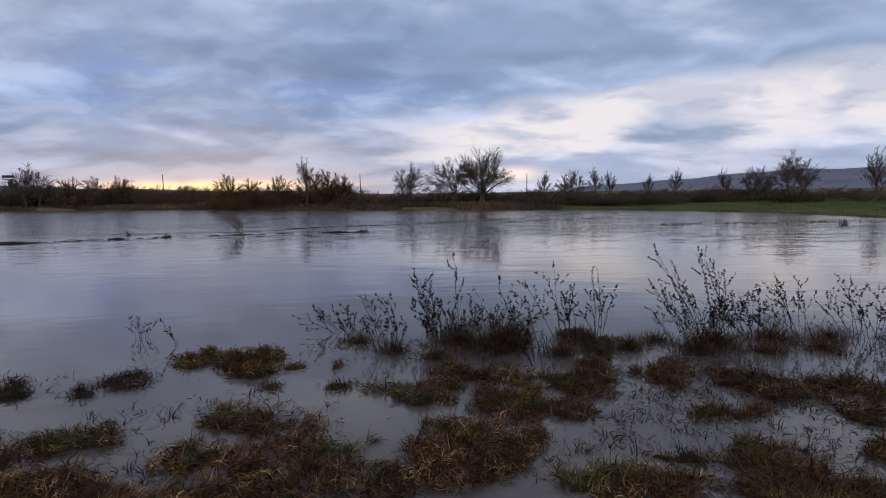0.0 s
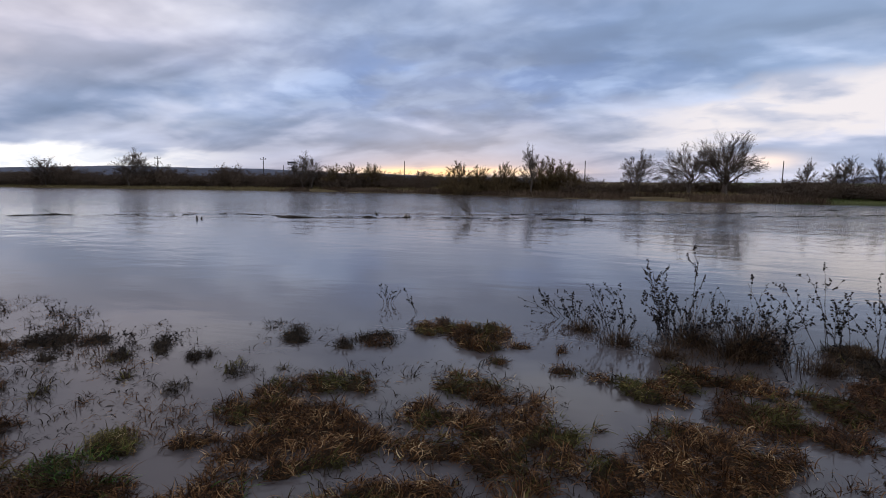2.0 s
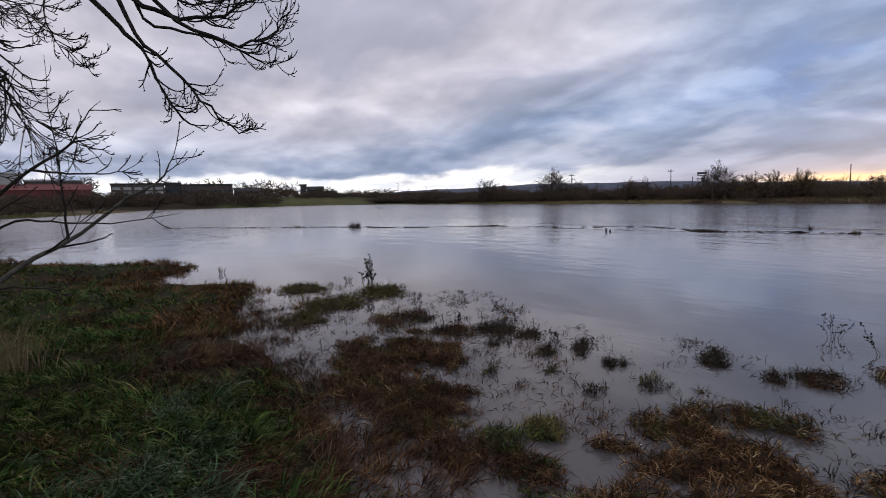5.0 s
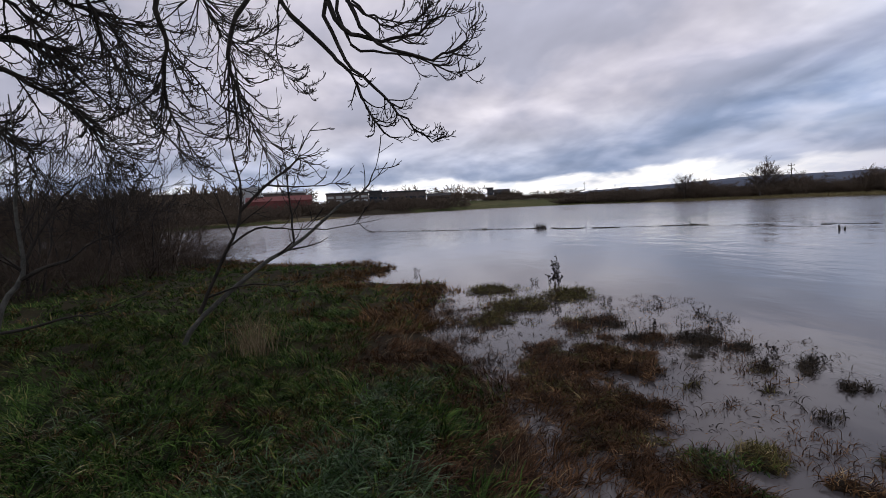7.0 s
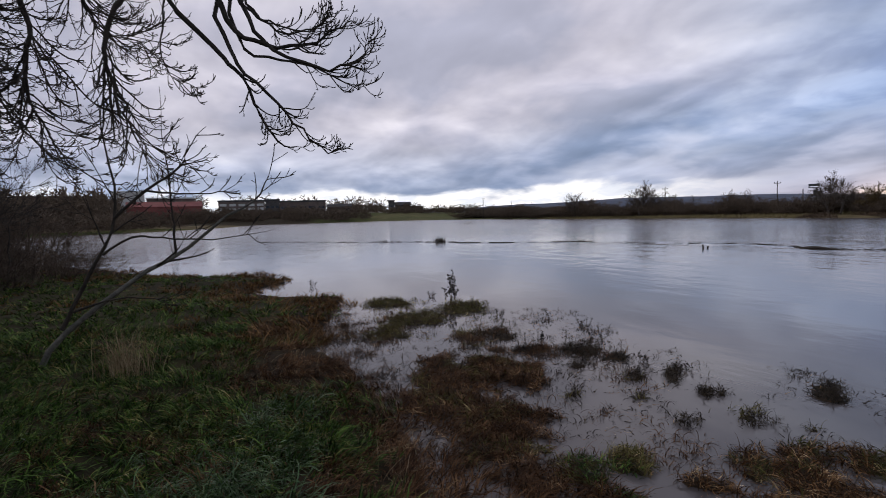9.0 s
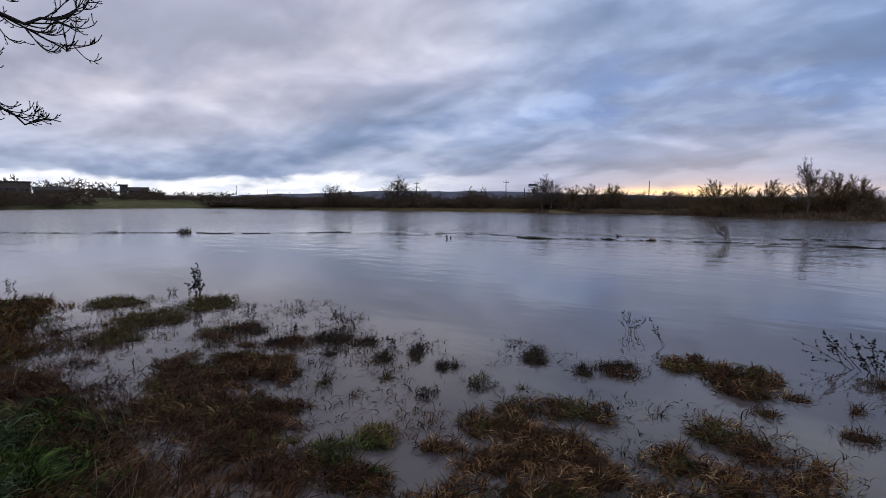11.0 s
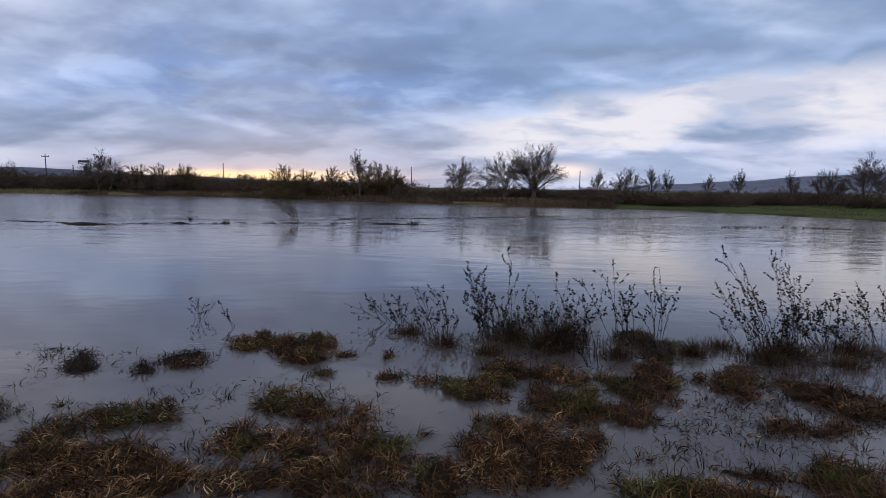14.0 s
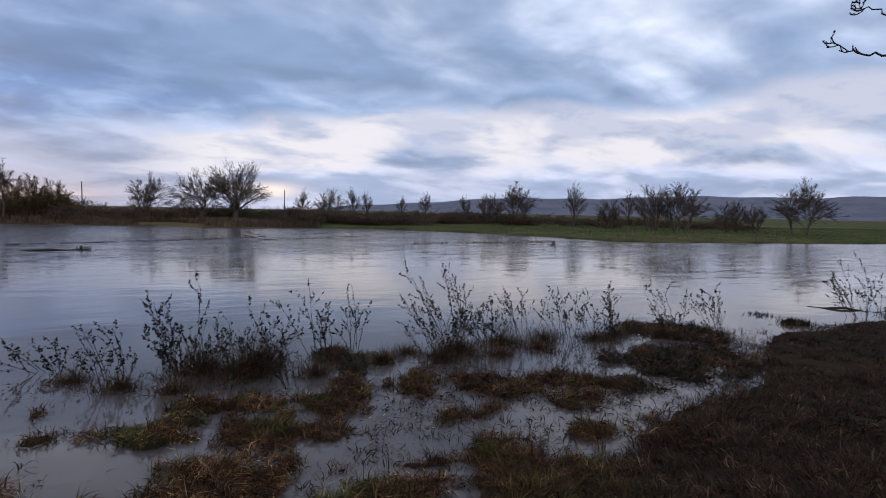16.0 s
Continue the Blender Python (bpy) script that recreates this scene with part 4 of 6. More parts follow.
tussock(((3.06, 3.36, 0.18, 0.16, -41),), RUST, LIVE, 0.20, WET, rng)
tussock(((3.73, 3.00, 0.44, 0.26, -50),), RUST, LIVE, 0.25, SHORE, rng)
tussock(((2.83, 4.72, 0.21, 0.23, -30),), SOAKED, RUST, 0.40, WET, rng)
tussock(((4.03, 4.32, 0.41, 0.22, -42),), SOAKED, RUST, 0.40, WET, rng)
tussock(((5.22, 4.62, 0.47, 0.57, -48), (5.91, 4.61, 0.47, 0.42, -52)), SOAKED, RUST, 0.50, SHORE, rng)
tussock(((6.70, 5.83, 0.62, 0.43, -49),), SOAKED, RUST, 0.50, WET, rng)
tussock(((4.63, 3.45, 0.20, 0.20, -53),), RUST, GREEN, 0.30, MIX, rng, 0.035, True)
tussock(((2.36, 4.05, 0.19, 0.14, -29),), RUST, OLIVE, 0.20, SMALL, rng, 0.035, True)
tussock(((3.33, 3.85, 0.12, 0.12, -40),), RUST, OLIVE, 0.20, SMALL, rng, 0.035, True)
tussock(((2.07, 2.87, 0.24, 0.20, -34), (2.51, 2.76, 0.21, 0.28, -41)), RUST, LIVE, 0.20, SHORE, rng)
tussock(((-10.68, 2.24, 0.49, 0.64, 77), (-8.94, 2.29, 0.48, 0.69, 75), (-9.58, 3.30, 0.41, 0.74, 70)), OLIVE, LIVE, 0.45, MIX, rng, 0.050, True)
tussock(((-7.94, 1.57, 0.24, 0.57, 78),), OLIVE, LIVE, 0.50, MIX, rng, 0.050, True)
tussock(((-7.21, 2.58, 0.24, 0.59, 69),), RUST, OLIVE, 0.40, SMALL, rng, 0.035, True)
tussock(((-6.42, 2.63, 0.14, 0.18, 67),), RUST, OLIVE, 0.30, SMALL, rng, 0.035, True)
tussock(((-6.14, 3.06, 0.21, 0.38, 62),), SOAKED, RUST, 0.40, SMALL, rng, 0.035, True)
tussock(((-5.98, 3.59, 0.20, 0.53, 58), (-5.56, 3.72, 0.17, 0.24, 55)), SOAKED, RUST, 0.40, SMALL, rng, 0.035, True)
tussock(((-5.36, 3.15, 0.09, 0.12, 58),), SOAKED, OLIVE, 0.35, SMALL, rng, 0.035, True)
tussock(((-4.54, 2.61, 0.08, 0.22, 58),), SOAKED, OLIVE, 0.35, SMALL, rng, 0.035, True)
tussock(((-4.83, 3.50, 0.11, 0.28, 53),), SOAKED, OLIVE, 0.35, SMALL, rng, 0.035, True)
tussock(((-4.32, 3.14, 0.08, 0.13, 52),), SOAKED, OLIVE, 0.35, SMALL, rng, 0.035, True)
tussock(((-4.67, 3.85, 0.07, 0.41, 49),), SOAKED, OLIVE, 0.35, SMALL, rng, 0.035, True)
tussock(((-4.18, 3.78, 0.06, 0.18, 46),), SOAKED, OLIVE, 0.35, SMALL, rng, 0.035, True)
tussock(((-4.06, 3.86, 0.06, 0.12, 45),), SOAKED, OLIVE, 0.35, SMALL, rng, 0.035, True)
tussock(((-3.64, 3.07, 0.11, 0.17, 48),), SOAKED, OLIVE, 0.35, SMALL, rng, 0.035, True)
tussock(((-3.47, 3.64, 0.15, 0.27, 42),), SOAKED, OLIVE, 0.35, SMALL, rng, 0.035, True)
tussock(((-3.16, 3.83, 0.06, 0.09, 38),), SOAKED, OLIVE, 0.35, SMALL, rng, 0.035, True)
tussock(((-3.65, 4.66, 0.11, 0.27, 37),), SOAKED, OLIVE, 0.35, SMALL, rng, 0.035, True)
tussock(((-5.52, 1.68, 0.27, 0.73, 72), (-4.91, 1.50, 0.32, 0.39, 71)), RUST, OLIVE, 0.15, SHORE, rng)
tussock(((-5.47, 2.25, 0.34, 0.45, 66),), RUST, OLIVE, 0.15, SHORE, rng)
tussock(((-4.16, 1.68, 0.23, 0.38, 66), (-3.68, 1.58, 0.18, 0.18, 65)), RUST, OLIVE, 0.15, SHORE, rng)
tussock(((-3.78, 4.82, 0.14, 0.36, 38),), SOAKED, RUST, 0.40, SMALL, rng, 0.040, True)
tussock(((-3.04, 4.70, 0.11, 0.22, 33),), SOAKED, RUST, 0.40, SMALL, rng, 0.040, True)
tussock(((-2.83, 5.00, 0.16, 0.28, 29),), SOAKED, RUST, 0.40, SMALL, rng, 0.040, True)
tussock(((-7.31, 3.01, 0.24, 0.46, 67),), SOAKED, RUST, 0.40, SMALL, rng, 0.040, True)
tussock(((-6.21, 3.05, 0.15, 0.21, 64),), SOAKED, RUST, 0.40, SMALL, rng, 0.040, True)
tussock(((-4.13, 3.72, 0.06, 0.11, 48),), SOAKED, RUST, 0.40, SMALL, rng, 0.040, True)
tussock(((-4.05, 3.85, 0.06, 0.07, 46),), SOAKED, RUST, 0.40, SMALL, rng, 0.040, True)
tussock(((2.88, 4.65, 0.33, 0.23, -31),), RUST, OLIVE, 0.20, WET, rng)
tussock(((3.54, 4.52, 0.33, 0.19, -37),), RUST, OLIVE, 0.20, WET, rng)
tussock(((3.50, 4.09, 0.22, 0.22, -40),), RUST, LIVE, 0.20, WET, rng)
tussock(((2.18, 3.44, 0.17, 0.11, -31), (2.30, 3.25, 0.21, 0.14, -34)), RUST, LIVE, 0.25, WET, rng)
tussock(((2.44, 3.01, 0.29, 0.15, -38),), RUST, LIVE, 0.20, SHORE, rng)
tussock(((3.06, 3.41, 0.15, 0.13, -41),), RUST, LIVE, 0.20, WET, rng)
tussock(((2.57, 4.10, 0.16, 0.19, -31),), RUST, OLIVE, 0.20, SMALL, rng, 0.040, True)
tussock(((1.70, 3.38, 0.11, 0.07, -25),), RUST, OLIVE, 0.20, SMALL, rng, 0.040, True)


# ---- the near bank: trampled green grass, dead grass towards the water ----


def brownness(x, y):
    """1 at the water's edge, 0 well up the bank."""
    return np.clip(1.06 + shore(x, y) / 2.4 + 0.45 * ripple(x, y, 1.1, 4.0) + 0.75 * speckle(x, y, 0.7, 3), 0.06, 1)


def fade(rng, x, y, near):
    return rng.uniform(0, 1, x.shape) < np.clip(near / np.hypot(x, y), 0, 1) ** 1.3


def turf(name, rng, n, box, keep, per, rad, lo, hi, width, mat, label, wind=None, segs=3):
    """Grass in tufts: the blades of each fan out from its middle and are blown over together."""
    x0, x1, y0, y1 = box
    c = strew(rng, n, x0, x1, y0, y1, keep)
    c[:, 2] = np.maximum(c[:, 2], -0.01)
    k = np.repeat(np.arange(len(c)), per)
    m = len(k)
    big = rng.uniform(0.55, 1.25, len(c))[k]
    a, r = rng.uniform(0, 2 * np.pi, m), np.sqrt(rng.uniform(0, 1, m))
    root = c[k] + np.stack([rad * big * r * np.cos(a), rad * big * r * np.sin(a), 0 * a - 0.01], 1)
    blow = (2.2 * ripple(c[:, 0], c[:, 1], 1.9, 2.0) + 1.2 * ripple(c[:, 0], c[:, 1], 5.0, 4.0) + rng.normal(0, 0.5, len(c)) if wind is None else wind + 0.6 * ripple(c[:, 0], c[:, 1], 3.0, 4.0) + rng.normal(0, 0.3, len(c)))[k]
    d = 0.9 * r[:, None] * way(a) + 0.8 * way(blow) + rng.normal(0, 0.3, (m, 2))
    d = d / np.maximum(np.linalg.norm(d, axis=1, keepdims=True), 1e-6)
    sh = Shape()
    sh.add(*blade_shape(rng, root, rng.uniform(lo, hi, m) * big, d, rng.uniform(0.5, 2.0, m), width * rng.uniform(0.5, 1.4, m), segs, start=rng.uniform(0.1, 1.1, m) + 0.3 * r, twist=0.9))
    return tagged(new(name, sh.mesh(name, mat, False)), label, "grass", kind="stuff")


rng = np.random.default_rng(21)
LEFT = (-9.0, -0.6, -5.5, 3.5)
FARL = (-24.0, -7.4, -9.0, 3.5)
RIGHT = (0.8, 14.0, -1.0, 6.5)
chance = lambda x: rng.uniform(0, 1, x.shape)
turf("grass", rng, 14500, LEFT, lambda x, y: (shore(x, y) < 0.30 * speckle(x, y, 0.6, 3)) & (chance(x) > brownness(x, y)) & fade(rng, x, y, 3.4), 20, 0.07, 0.09, 0.21, 0.0105, GREEN, "lush green winter grass on the river bank")
turf("grass", rng, 6000, LEFT, lambda x, y: (shore(x, y) < -0.2) & (speckle(x, y, 0.9, 3) + rng.normal(0, 0.2, x.shape) > 0.25) & fade(rng, x, y, 3.2), 18, 0.07, 0.09, 0.20, 0.008, OLIVE, "patches of yellowed grass among the green")
turf("grass", rng, 3200, (-5.6, -1.0, -4.0, 1.0), lambda x, y: (shore(x, y) < -0.7) & (ripple(x, y, 1.3, 2.0) + rng.normal(0, 0.35, x.shape) > 0.0) & (chance(x) < np.clip((5.4 - np.hypot(x, y)) / 2.0, 0, 1)), 24, 0.06, 0.14, 0.27, 0.0085, BLUE_GREEN, "long blue-green grass blown over on the bank", 0.6, 4)
turf("grass", rng, 21000, LEFT, lambda x, y: (shore(x, y) < 1.1) & (speckle(x, y, 0.5, 3) > 0.62 * np.maximum(shore(x, y) + 0.7, 0) - 0.75) & (chance(x) < brownness(x, y)) & fade(rng, x, y, 3.4), 20, 0.065, 0.07, 0.19, 0.0085, RUST, "flattened dead brown grass at the water's edge")
turf("grass", rng, 4200, LEFT, lambda x, y: (shore(x, y) < 0.1) & (ripple(x, y, 1.7, 7.0) > 0.0) & fade(rng, x, y, 3.0), 7, 0.10, 0.10, 0.24, 0.005, STRAW, "pale straw stalks lying in the bank grass", segs=4)
turf("grass", rng, 11000, FARL, lambda x, y: (shore(x, y) < 0.35 * speckle(x, y, 0.8, 3)) & (chance(x) > brownness(x, y)) & fade(rng, x, y, 7.0), 14, 0.10, 0.08, 0.19, 0.016, GREEN, "green grass further along the bank")
turf("grass", rng, 13000, FARL, lambda x, y: (shore(x, y) < 0.2 + 0.8 * speckle(x, y, 0.9, 3)) & (chance(x) < brownness(x, y)) & fade(rng, x, y, 7.0), 16, 0.10, 0.11, 0.26, 0.016, RUSTY, "rusty dead grass along the shore")
turf("grass", rng, 16500, RIGHT, lambda x, y: (shore(x, y) < np.maximum(0.0, 0.1 + 0.3 * ripple(x, y, 2.4, 3.0) + 0.2 * ripple(x, y, 6.0, 1.0))) & (y > 1.2 + 0.12 * x) & fade(rng, x, y, 3.8), 22, 0.08, 0.05, 0.15, 0.009, DIMMED_DEAD, "matted dead brown grass on the dark bank")
turf("grass", rng, 3000, RIGHT, lambda x, y: (shore(x, y) < 0.0) & (ripple(x, y, 1.4, 6.0) + 0.4 * ripple(x, y, 4.4, 1.0) > 0.25) & (y > 1.2 + 0.12 * x) & fade(rng, x, y, 3.6), 16, 0.06, 0.06, 0.15, 0.006, LIVE, "olive grass among the dead brown grass")
turf("grass", rng, 2600, (-1.6, 2.6, 0.6, 2.9), lambda x, y: shore(x, y) < 0.2 + 0.2 * ripple(x, y, 3.0), 18, 0.06, 0.07, 0.18, 0.006, OLIVE, "wet olive grass at the near water's edge")

turf("grass", rng, 5200, (-1.6, 9.0, -5.5, 2.2), lambda x, y: (shore(x, y) < -0.2) & (chance(x) < 0.8 * np.clip(1.6 - np.hypot(x, y) / 8, 0, 1) + 0.1 * speckle(x, y, 0.8)) & ((y < 1.3 + 0.12 * x) | (x < 1.0)), 16, 0.09, 0.07, 0.18, 0.012, OLIVE, "trampled olive grass on the bank top")
turf("grass", rng, 3200, (-1.0, 2.6, -5.5, 0.7), lambda x, y: (shore(x, y) < -0.8) & (chance(x) < np.clip((1.5 - x + 1.3 * speckle(x, y, 0.9, 3)) / 3.2, 0, 1)), 20, 0.07, 0.09, 0.20, 0.0105, GREEN, "green grass thinning out on the bank top")

# dead stalks bent back into the shallows, in loose groups, thinning outwards
drowned = lambda x, y: (shore(x, y) > 0.0) & (shore(x, y) < 4.3) & (ripple(x, y, 1.6, 3.0) + 0.7 * ripple(x, y, 4.7, 1.5) + rng.normal(0, 0.25, x.shape) > 0.10 + 0.13 * shore(x, y) - 0.22 * (x > 0.5) - 0.50 * (x < -3.4) + 0.30 * (y > 5.2)) & (np.hypot(x, y) < 10)


def drowned_bits(name, rng, c, per, reach, lo, hi, width, mat, label, flat):
    k = np.repeat(np.arange(len(c)), per)
    m = len(k)
    a, r = rng.uniform(0, 6.283, m), np.sqrt(rng.uniform(0, 1, m))
    rad = rng.uniform(0.4, 1.3, len(c))[k] * reach
    root = np.stack([c[k, 0] + rad * r * np.cos(a), c[k, 1] + 1.3 * rad * r * np.sin(a), np.full(m, -0.006)], 1)
    start = rng.uniform(1.1, 1.55, m) if flat else rng.uniform(0.1, 1.2, m)
    bow = rng.uniform(0.0, 0.6, m) if flat else rng.uniform(1.6, 3.0, m)
    sh = Shape()
    sh.add(*blade_shape(rng, root, rng.uniform(lo, hi, m), way(a + rng.normal(0, 1.0, m)), bow, width * rng.uniform(0.6, 1.4, m), 3 if flat else 5, start=start, twist=1.2))
    return tagged(new(name, sh.mesh(name, mat, False)), label, "dead plants", kind="stuff")


sc = strew(rng, 40000, -11.0, 8.5, 0.6, 7.4, drowned)
drowned_bits("drowned_stalks", rng, sc[:1000], 7, 0.06, 0.06, 0.17, 0.0065, SOAKED, "thin dark stalks bent back into the shallow water", False)
drowned_bits("turf_scraps", rng, sc[1500:2100], 12, 0.06, 0.03, 0.10, 0.007, BROWN, "scraps of drowned brown turf in the shallows", True)
drowned_bits("turf_scraps", rng, sc[2100:3300], 6, 0.04, 0.02, 0.07, 0.010, SOAKED, "scraps of dark weed lying in the shallows", True)
reedy = lambda x, y: (shore(x, y) > -0.3) & (shore(x, y) < 2.6) & (speckle(x, y, 0.55, 3) + rng.normal(0, 0.15, x.shape) > 0.25 + 0.18 * shore(x, y))
sc = strew(rng, 9000, -10.5, -2.2, 0.6, 4.8, reedy)
drowned_bits("drowned_stalks", rng, sc[:380], 8, 0.07, 0.07, 0.20, 0.006, RUST, "rusty dead stalks bent over in the shallows", False)

litter = lambda x, y: (shore(x, y) > 0.1) & (speckle(x, y, 0.6, 3) + rng.normal(0, 0.2, x.shape) > 0.15)
sc = strew(rng, 7000, 1.2, 7.5, 3.5, 6.3, litter)
drowned_bits("drowned_stalks", rng, sc[:420], 8, 0.08, 0.05, 0.16, 0.007, SOAKED, "dark broken stalks lying among the flooded tussocks", False)
drowned_bits("turf_scraps", rng, sc[420:800], 10, 0.07, 0.03, 0.11, 0.007, RUST, "rusty scraps of drowned grass between the tussocks", True)

# dry pale tuft under the sapling
sh = Shape()
n = 320
root = np.stack([rng.normal(0, 0.15, n), rng.normal(0, 0.12, n), 0 * np.arange(n)], 1)
sh.add(*blade_shape(rng, root, rng.uniform(0.2, 0.65, n), way(rng.uniform(0, 6.28, n)), rng.uniform(0.1, 1.6, n), rng.uniform(0.003, 0.006, n), 4))
tuft = thing("dry_grass_tuft", -6.5, -1.5, float(height(-6.5, -1.5)), label="tall pale dry grass tuft beside a bare sapling", category="grass tuft")
part("tuft", sh.mesh("tuft", STRAW, False), tuft, kind="stuff")

# ---- leafy weeds and shrubs in the flood ----


def leaves_on(rng, P, each, size):
    T, m, _ = P.shape
    u = rng.uniform(0.12, 1.0, (T, each)) ** 0.6 * (m - 1)
    k = np.minimum(u.astype(int), m - 2)
    w = (u - k)[..., None]
    t = np.arange(T)[:, None]
    c = (P[t, k] * (1 - w) + P[t, k + 1] * w).reshape(-1, 3)
    n = len(c)
    d, s = unit(rng.normal(size=(n, 3)) + np.array((0, 0, -0.5))), rng.normal(size=(n, 3))
    s = unit(s - d * (s * d).sum(1, keepdims=True))
    f = np.cross(d, s)
    L = rng.uniform(0.6, 1.3, (n, 1)) * size
    mid1, mid2 = c + d * L * 0.35, c + d * L * 0.75
    fold = f * L * 0.12
    v = np.stack([c, mid1 + s * L * 0.38 + fold, mid2 + s * L * 0.32 + fold, c + d * L, mid2 - s * L * 0.32 + fold, mid1 - s * L * 0.38 + fold], 1)
    b = (np.arange(n) * 6)[:, None]
    return v, np.stack([b + np.array((0, 1, 2, 3)), b + np.array((0, 3, 4, 5))], 1)


def weed(rng, x, y, tall, wide, stems, leafy, label, lean=(0.0, 0.0), twig=4, name="leafy_shrub", size=0.022, thick=0.65):
    a = rng.uniform(0, 2 * np.pi, stems)
    foot = np.stack([np.cos(a), np.sin(a), 0 * a - 0.3], 1) * np.stack([rng.uniform(0, 0.3, stems) * wide] * 2 + [0 * a + 0.2], 1)
    tip = np.stack([np.cos(a) * rng.uniform(0.05, 0.75, stems) * wide + lean[0] * tall, np.sin(a) * rng.uniform(0.05, 0.5, stems) * wide + lean[1] * tall, tall * rng.uniform(0.35, 1.0, stems) ** 0.8], 1)
    s = np.linspace(0, 1, 7)[None, :, None]
    bow = np.stack([lean[0] + rng.normal(0, 0.12, stems), lean[1] + rng.normal(0, 0.12, stems), 0 * a], 1)[:, None] * tall * 0.5
    P = foot[:, None] + (tip - foot)[:, None] * s + bow * (s ** 2.5 - s) + rng.normal(size=(stems, 7, 3)) * 0.012 * s
    R = np.linspace(0.0060, 0.0020, 7)[None].repeat(stems, 0) * thick
    P2, R2 = grow(rng, P, R, twig, 0.36, 34, 0.05, 0.12, 5, 0.30)
    sh, lv = Shape(), Shape()
    sh.tubes(P, R, 4), sh.tubes(P2, np.maximum(R2, 0.0011), 3)
    lv.add(*leaves_on(rng, P, max(1, int(leafy * 2.2)), size)), lv.add(*leaves_on(rng, P2, int(leafy * 1.6), size))
    ob = thing(name, x, y, 0.0, label=label, category="shrub" if name == "leafy_shrub" else "plant", group="weeds standing in the flood")
    part("stem", sh.mesh("stem", STEM), ob, kind="stuff"), part("foliage", lv.mesh("foliage", LEAF, False), ob, "small dark withered leaves", "stuff")
    return ob


rng = np.random.default_rng(33)
SH = "dark withered shrub with small round leaves standing in flood water"
for x, y, tall, wide, stems, leafy, lx, ly in (
        (-1.05, 6.75, 0.34, 0.8, 9, 4, -0.4, 0.0), (-0.5, 6.1, 0.60, 0.6, 8, 4, -0.3, 0.0), (0.08, 6.35, 0.92, 0.45, 9, 8, -0.12, 0.0),
        (0.15, 6.1, 0.55, 0.7, 16, 4, 0.1, 0.0), (0.62, 5.85, 0.62, 0.9, 26, 3, 0.0, 0.0), (1.05, 5.35, 0.80, 0.3, 5, 6, -0.25, 0.1),
        (1.60, 6.45, 0.82, 0.45, 9, 5, -0.15, 0.0), (1.98, 6.5, 0.85, 0.3, 6, 6, -0.05, 0.0)):
    weed(rng, x, y, tall, wide * 1.1, stems, leafy * 1.6, SH, (lx, ly), size=0.021)
for x, y, tall, wide, stems, leafy, lx, ly in (
        (3.2, 6.2, 1.0, 1.0, 18, 5, -0.32, 0.0), (2.85, 5.75, 0.55, 0.9, 18, 3, 0.0, 0.0), (3.75, 6.25, 0.62, 0.7, 16, 4, -0.1, 0.0),
        (4.35, 6.3, 0.66, 0.7, 12, 4, -0.3, 0.0), (4.95, 6.1, 0.70, 0.6, 12, 4, -0.25, 0.0), (5.75, 6.15, 0.78, 0.3, 6, 6, -0.1, 0.0),
        (6.45, 5.7, 0.66, 0.6, 12, 4, -0.35, 0.0), (7.05, 5.4, 0.70, 0.45, 9, 4, -0.3, 0.0), (5.35, 5.9, 0.5, 0.7, 12, 3, -0.2, 0.0),
        (10.8, 5.5, 0.95, 0.9, 16, 7, -0.35, 0.1)):
    weed(rng, x, y, tall, wide, stems, leafy * 1.6, SH, (lx, ly), size=0.021)
for x, y, tall, wide, n in ((0.30, 6.15, 0.50, 0.55, 420), (0.72, 5.85, 0.62, 0.60, 520), (-0.42, 5.85, 0.30, 0.40, 260), (0.95, 6.2, 0.45, 0.45, 300), (-0.85, 6.25, 0.24, 0.40, 240), (3.15, 5.95, 0.42, 0.60, 420),
                            (3.9, 6.15, 0.36, 0.60, 360), (1.75, 6.25, 0.24, 0.40, 300), (2.15, 5.85, 0.26, 0.34, 420), (2.8, 5.7, 0.30, 0.60, 300), (4.5, 6.1, 0.30, 0.60, 320), (5.2, 5.9, 0.26, 0.55, 300), (6.3, 5.7, 0.30, 0.60, 360), (0.05, 5.6, 0.26, 0.50, 260), (1.35, 5.65, 0.30, 0.50, 300), (2.55, 6.15, 0.24, 0.45, 240), (3.55, 5.65, 0.26, 0.60, 280), (4.2, 5.75, 0.24, 0.60, 260), (5.65, 6.0, 0.30, 0.45, 260)):
    sh = Shape()
    n = int(n * 1.7)
    r, a = np.abs(rng.normal(0, 0.55, n)), rng.uniform(0, 6.283, n)
    root = np.stack([r * np.cos(a) * wide * 0.6, r * np.sin(a) * wide * 0.4, np.full(n, -0.02)], 1)
    # tallest in the middle, stalks bent and broken outward
    sh.add(*blade_shape(rng, root, rng.uniform(0.3, 1.15, n) * tall * np.exp(-0.5 * r), way(a + rng.normal(0, 0.9, n)), rng.uniform(0.3, 2.8, n), rng.uniform(0.003, 0.008, n), 5, start=rng.uniform(-0.3, 0.9, n), twist=1.4))
    ob = thing("dead_bramble", x, y, 0.0, label="brown tangle of dead stalks round the flooded shrubs", category="dead plants", group="tangles in the flood")
    part("tangle", sh.mesh("tangle", TANGLE, False), ob, kind="stuff")
weed(rng, -10.3, 3.35, 0.58, 0.34, 10, 4, "upright dark dock plant standing on a grass spit", name="dock_plant", size=0.036)
weed(rng, -3.6, 6.6, 0.28, 0.30, 6, 2, "small dead sprig standing in the flood water", name="dead_sprig", size=0.02)
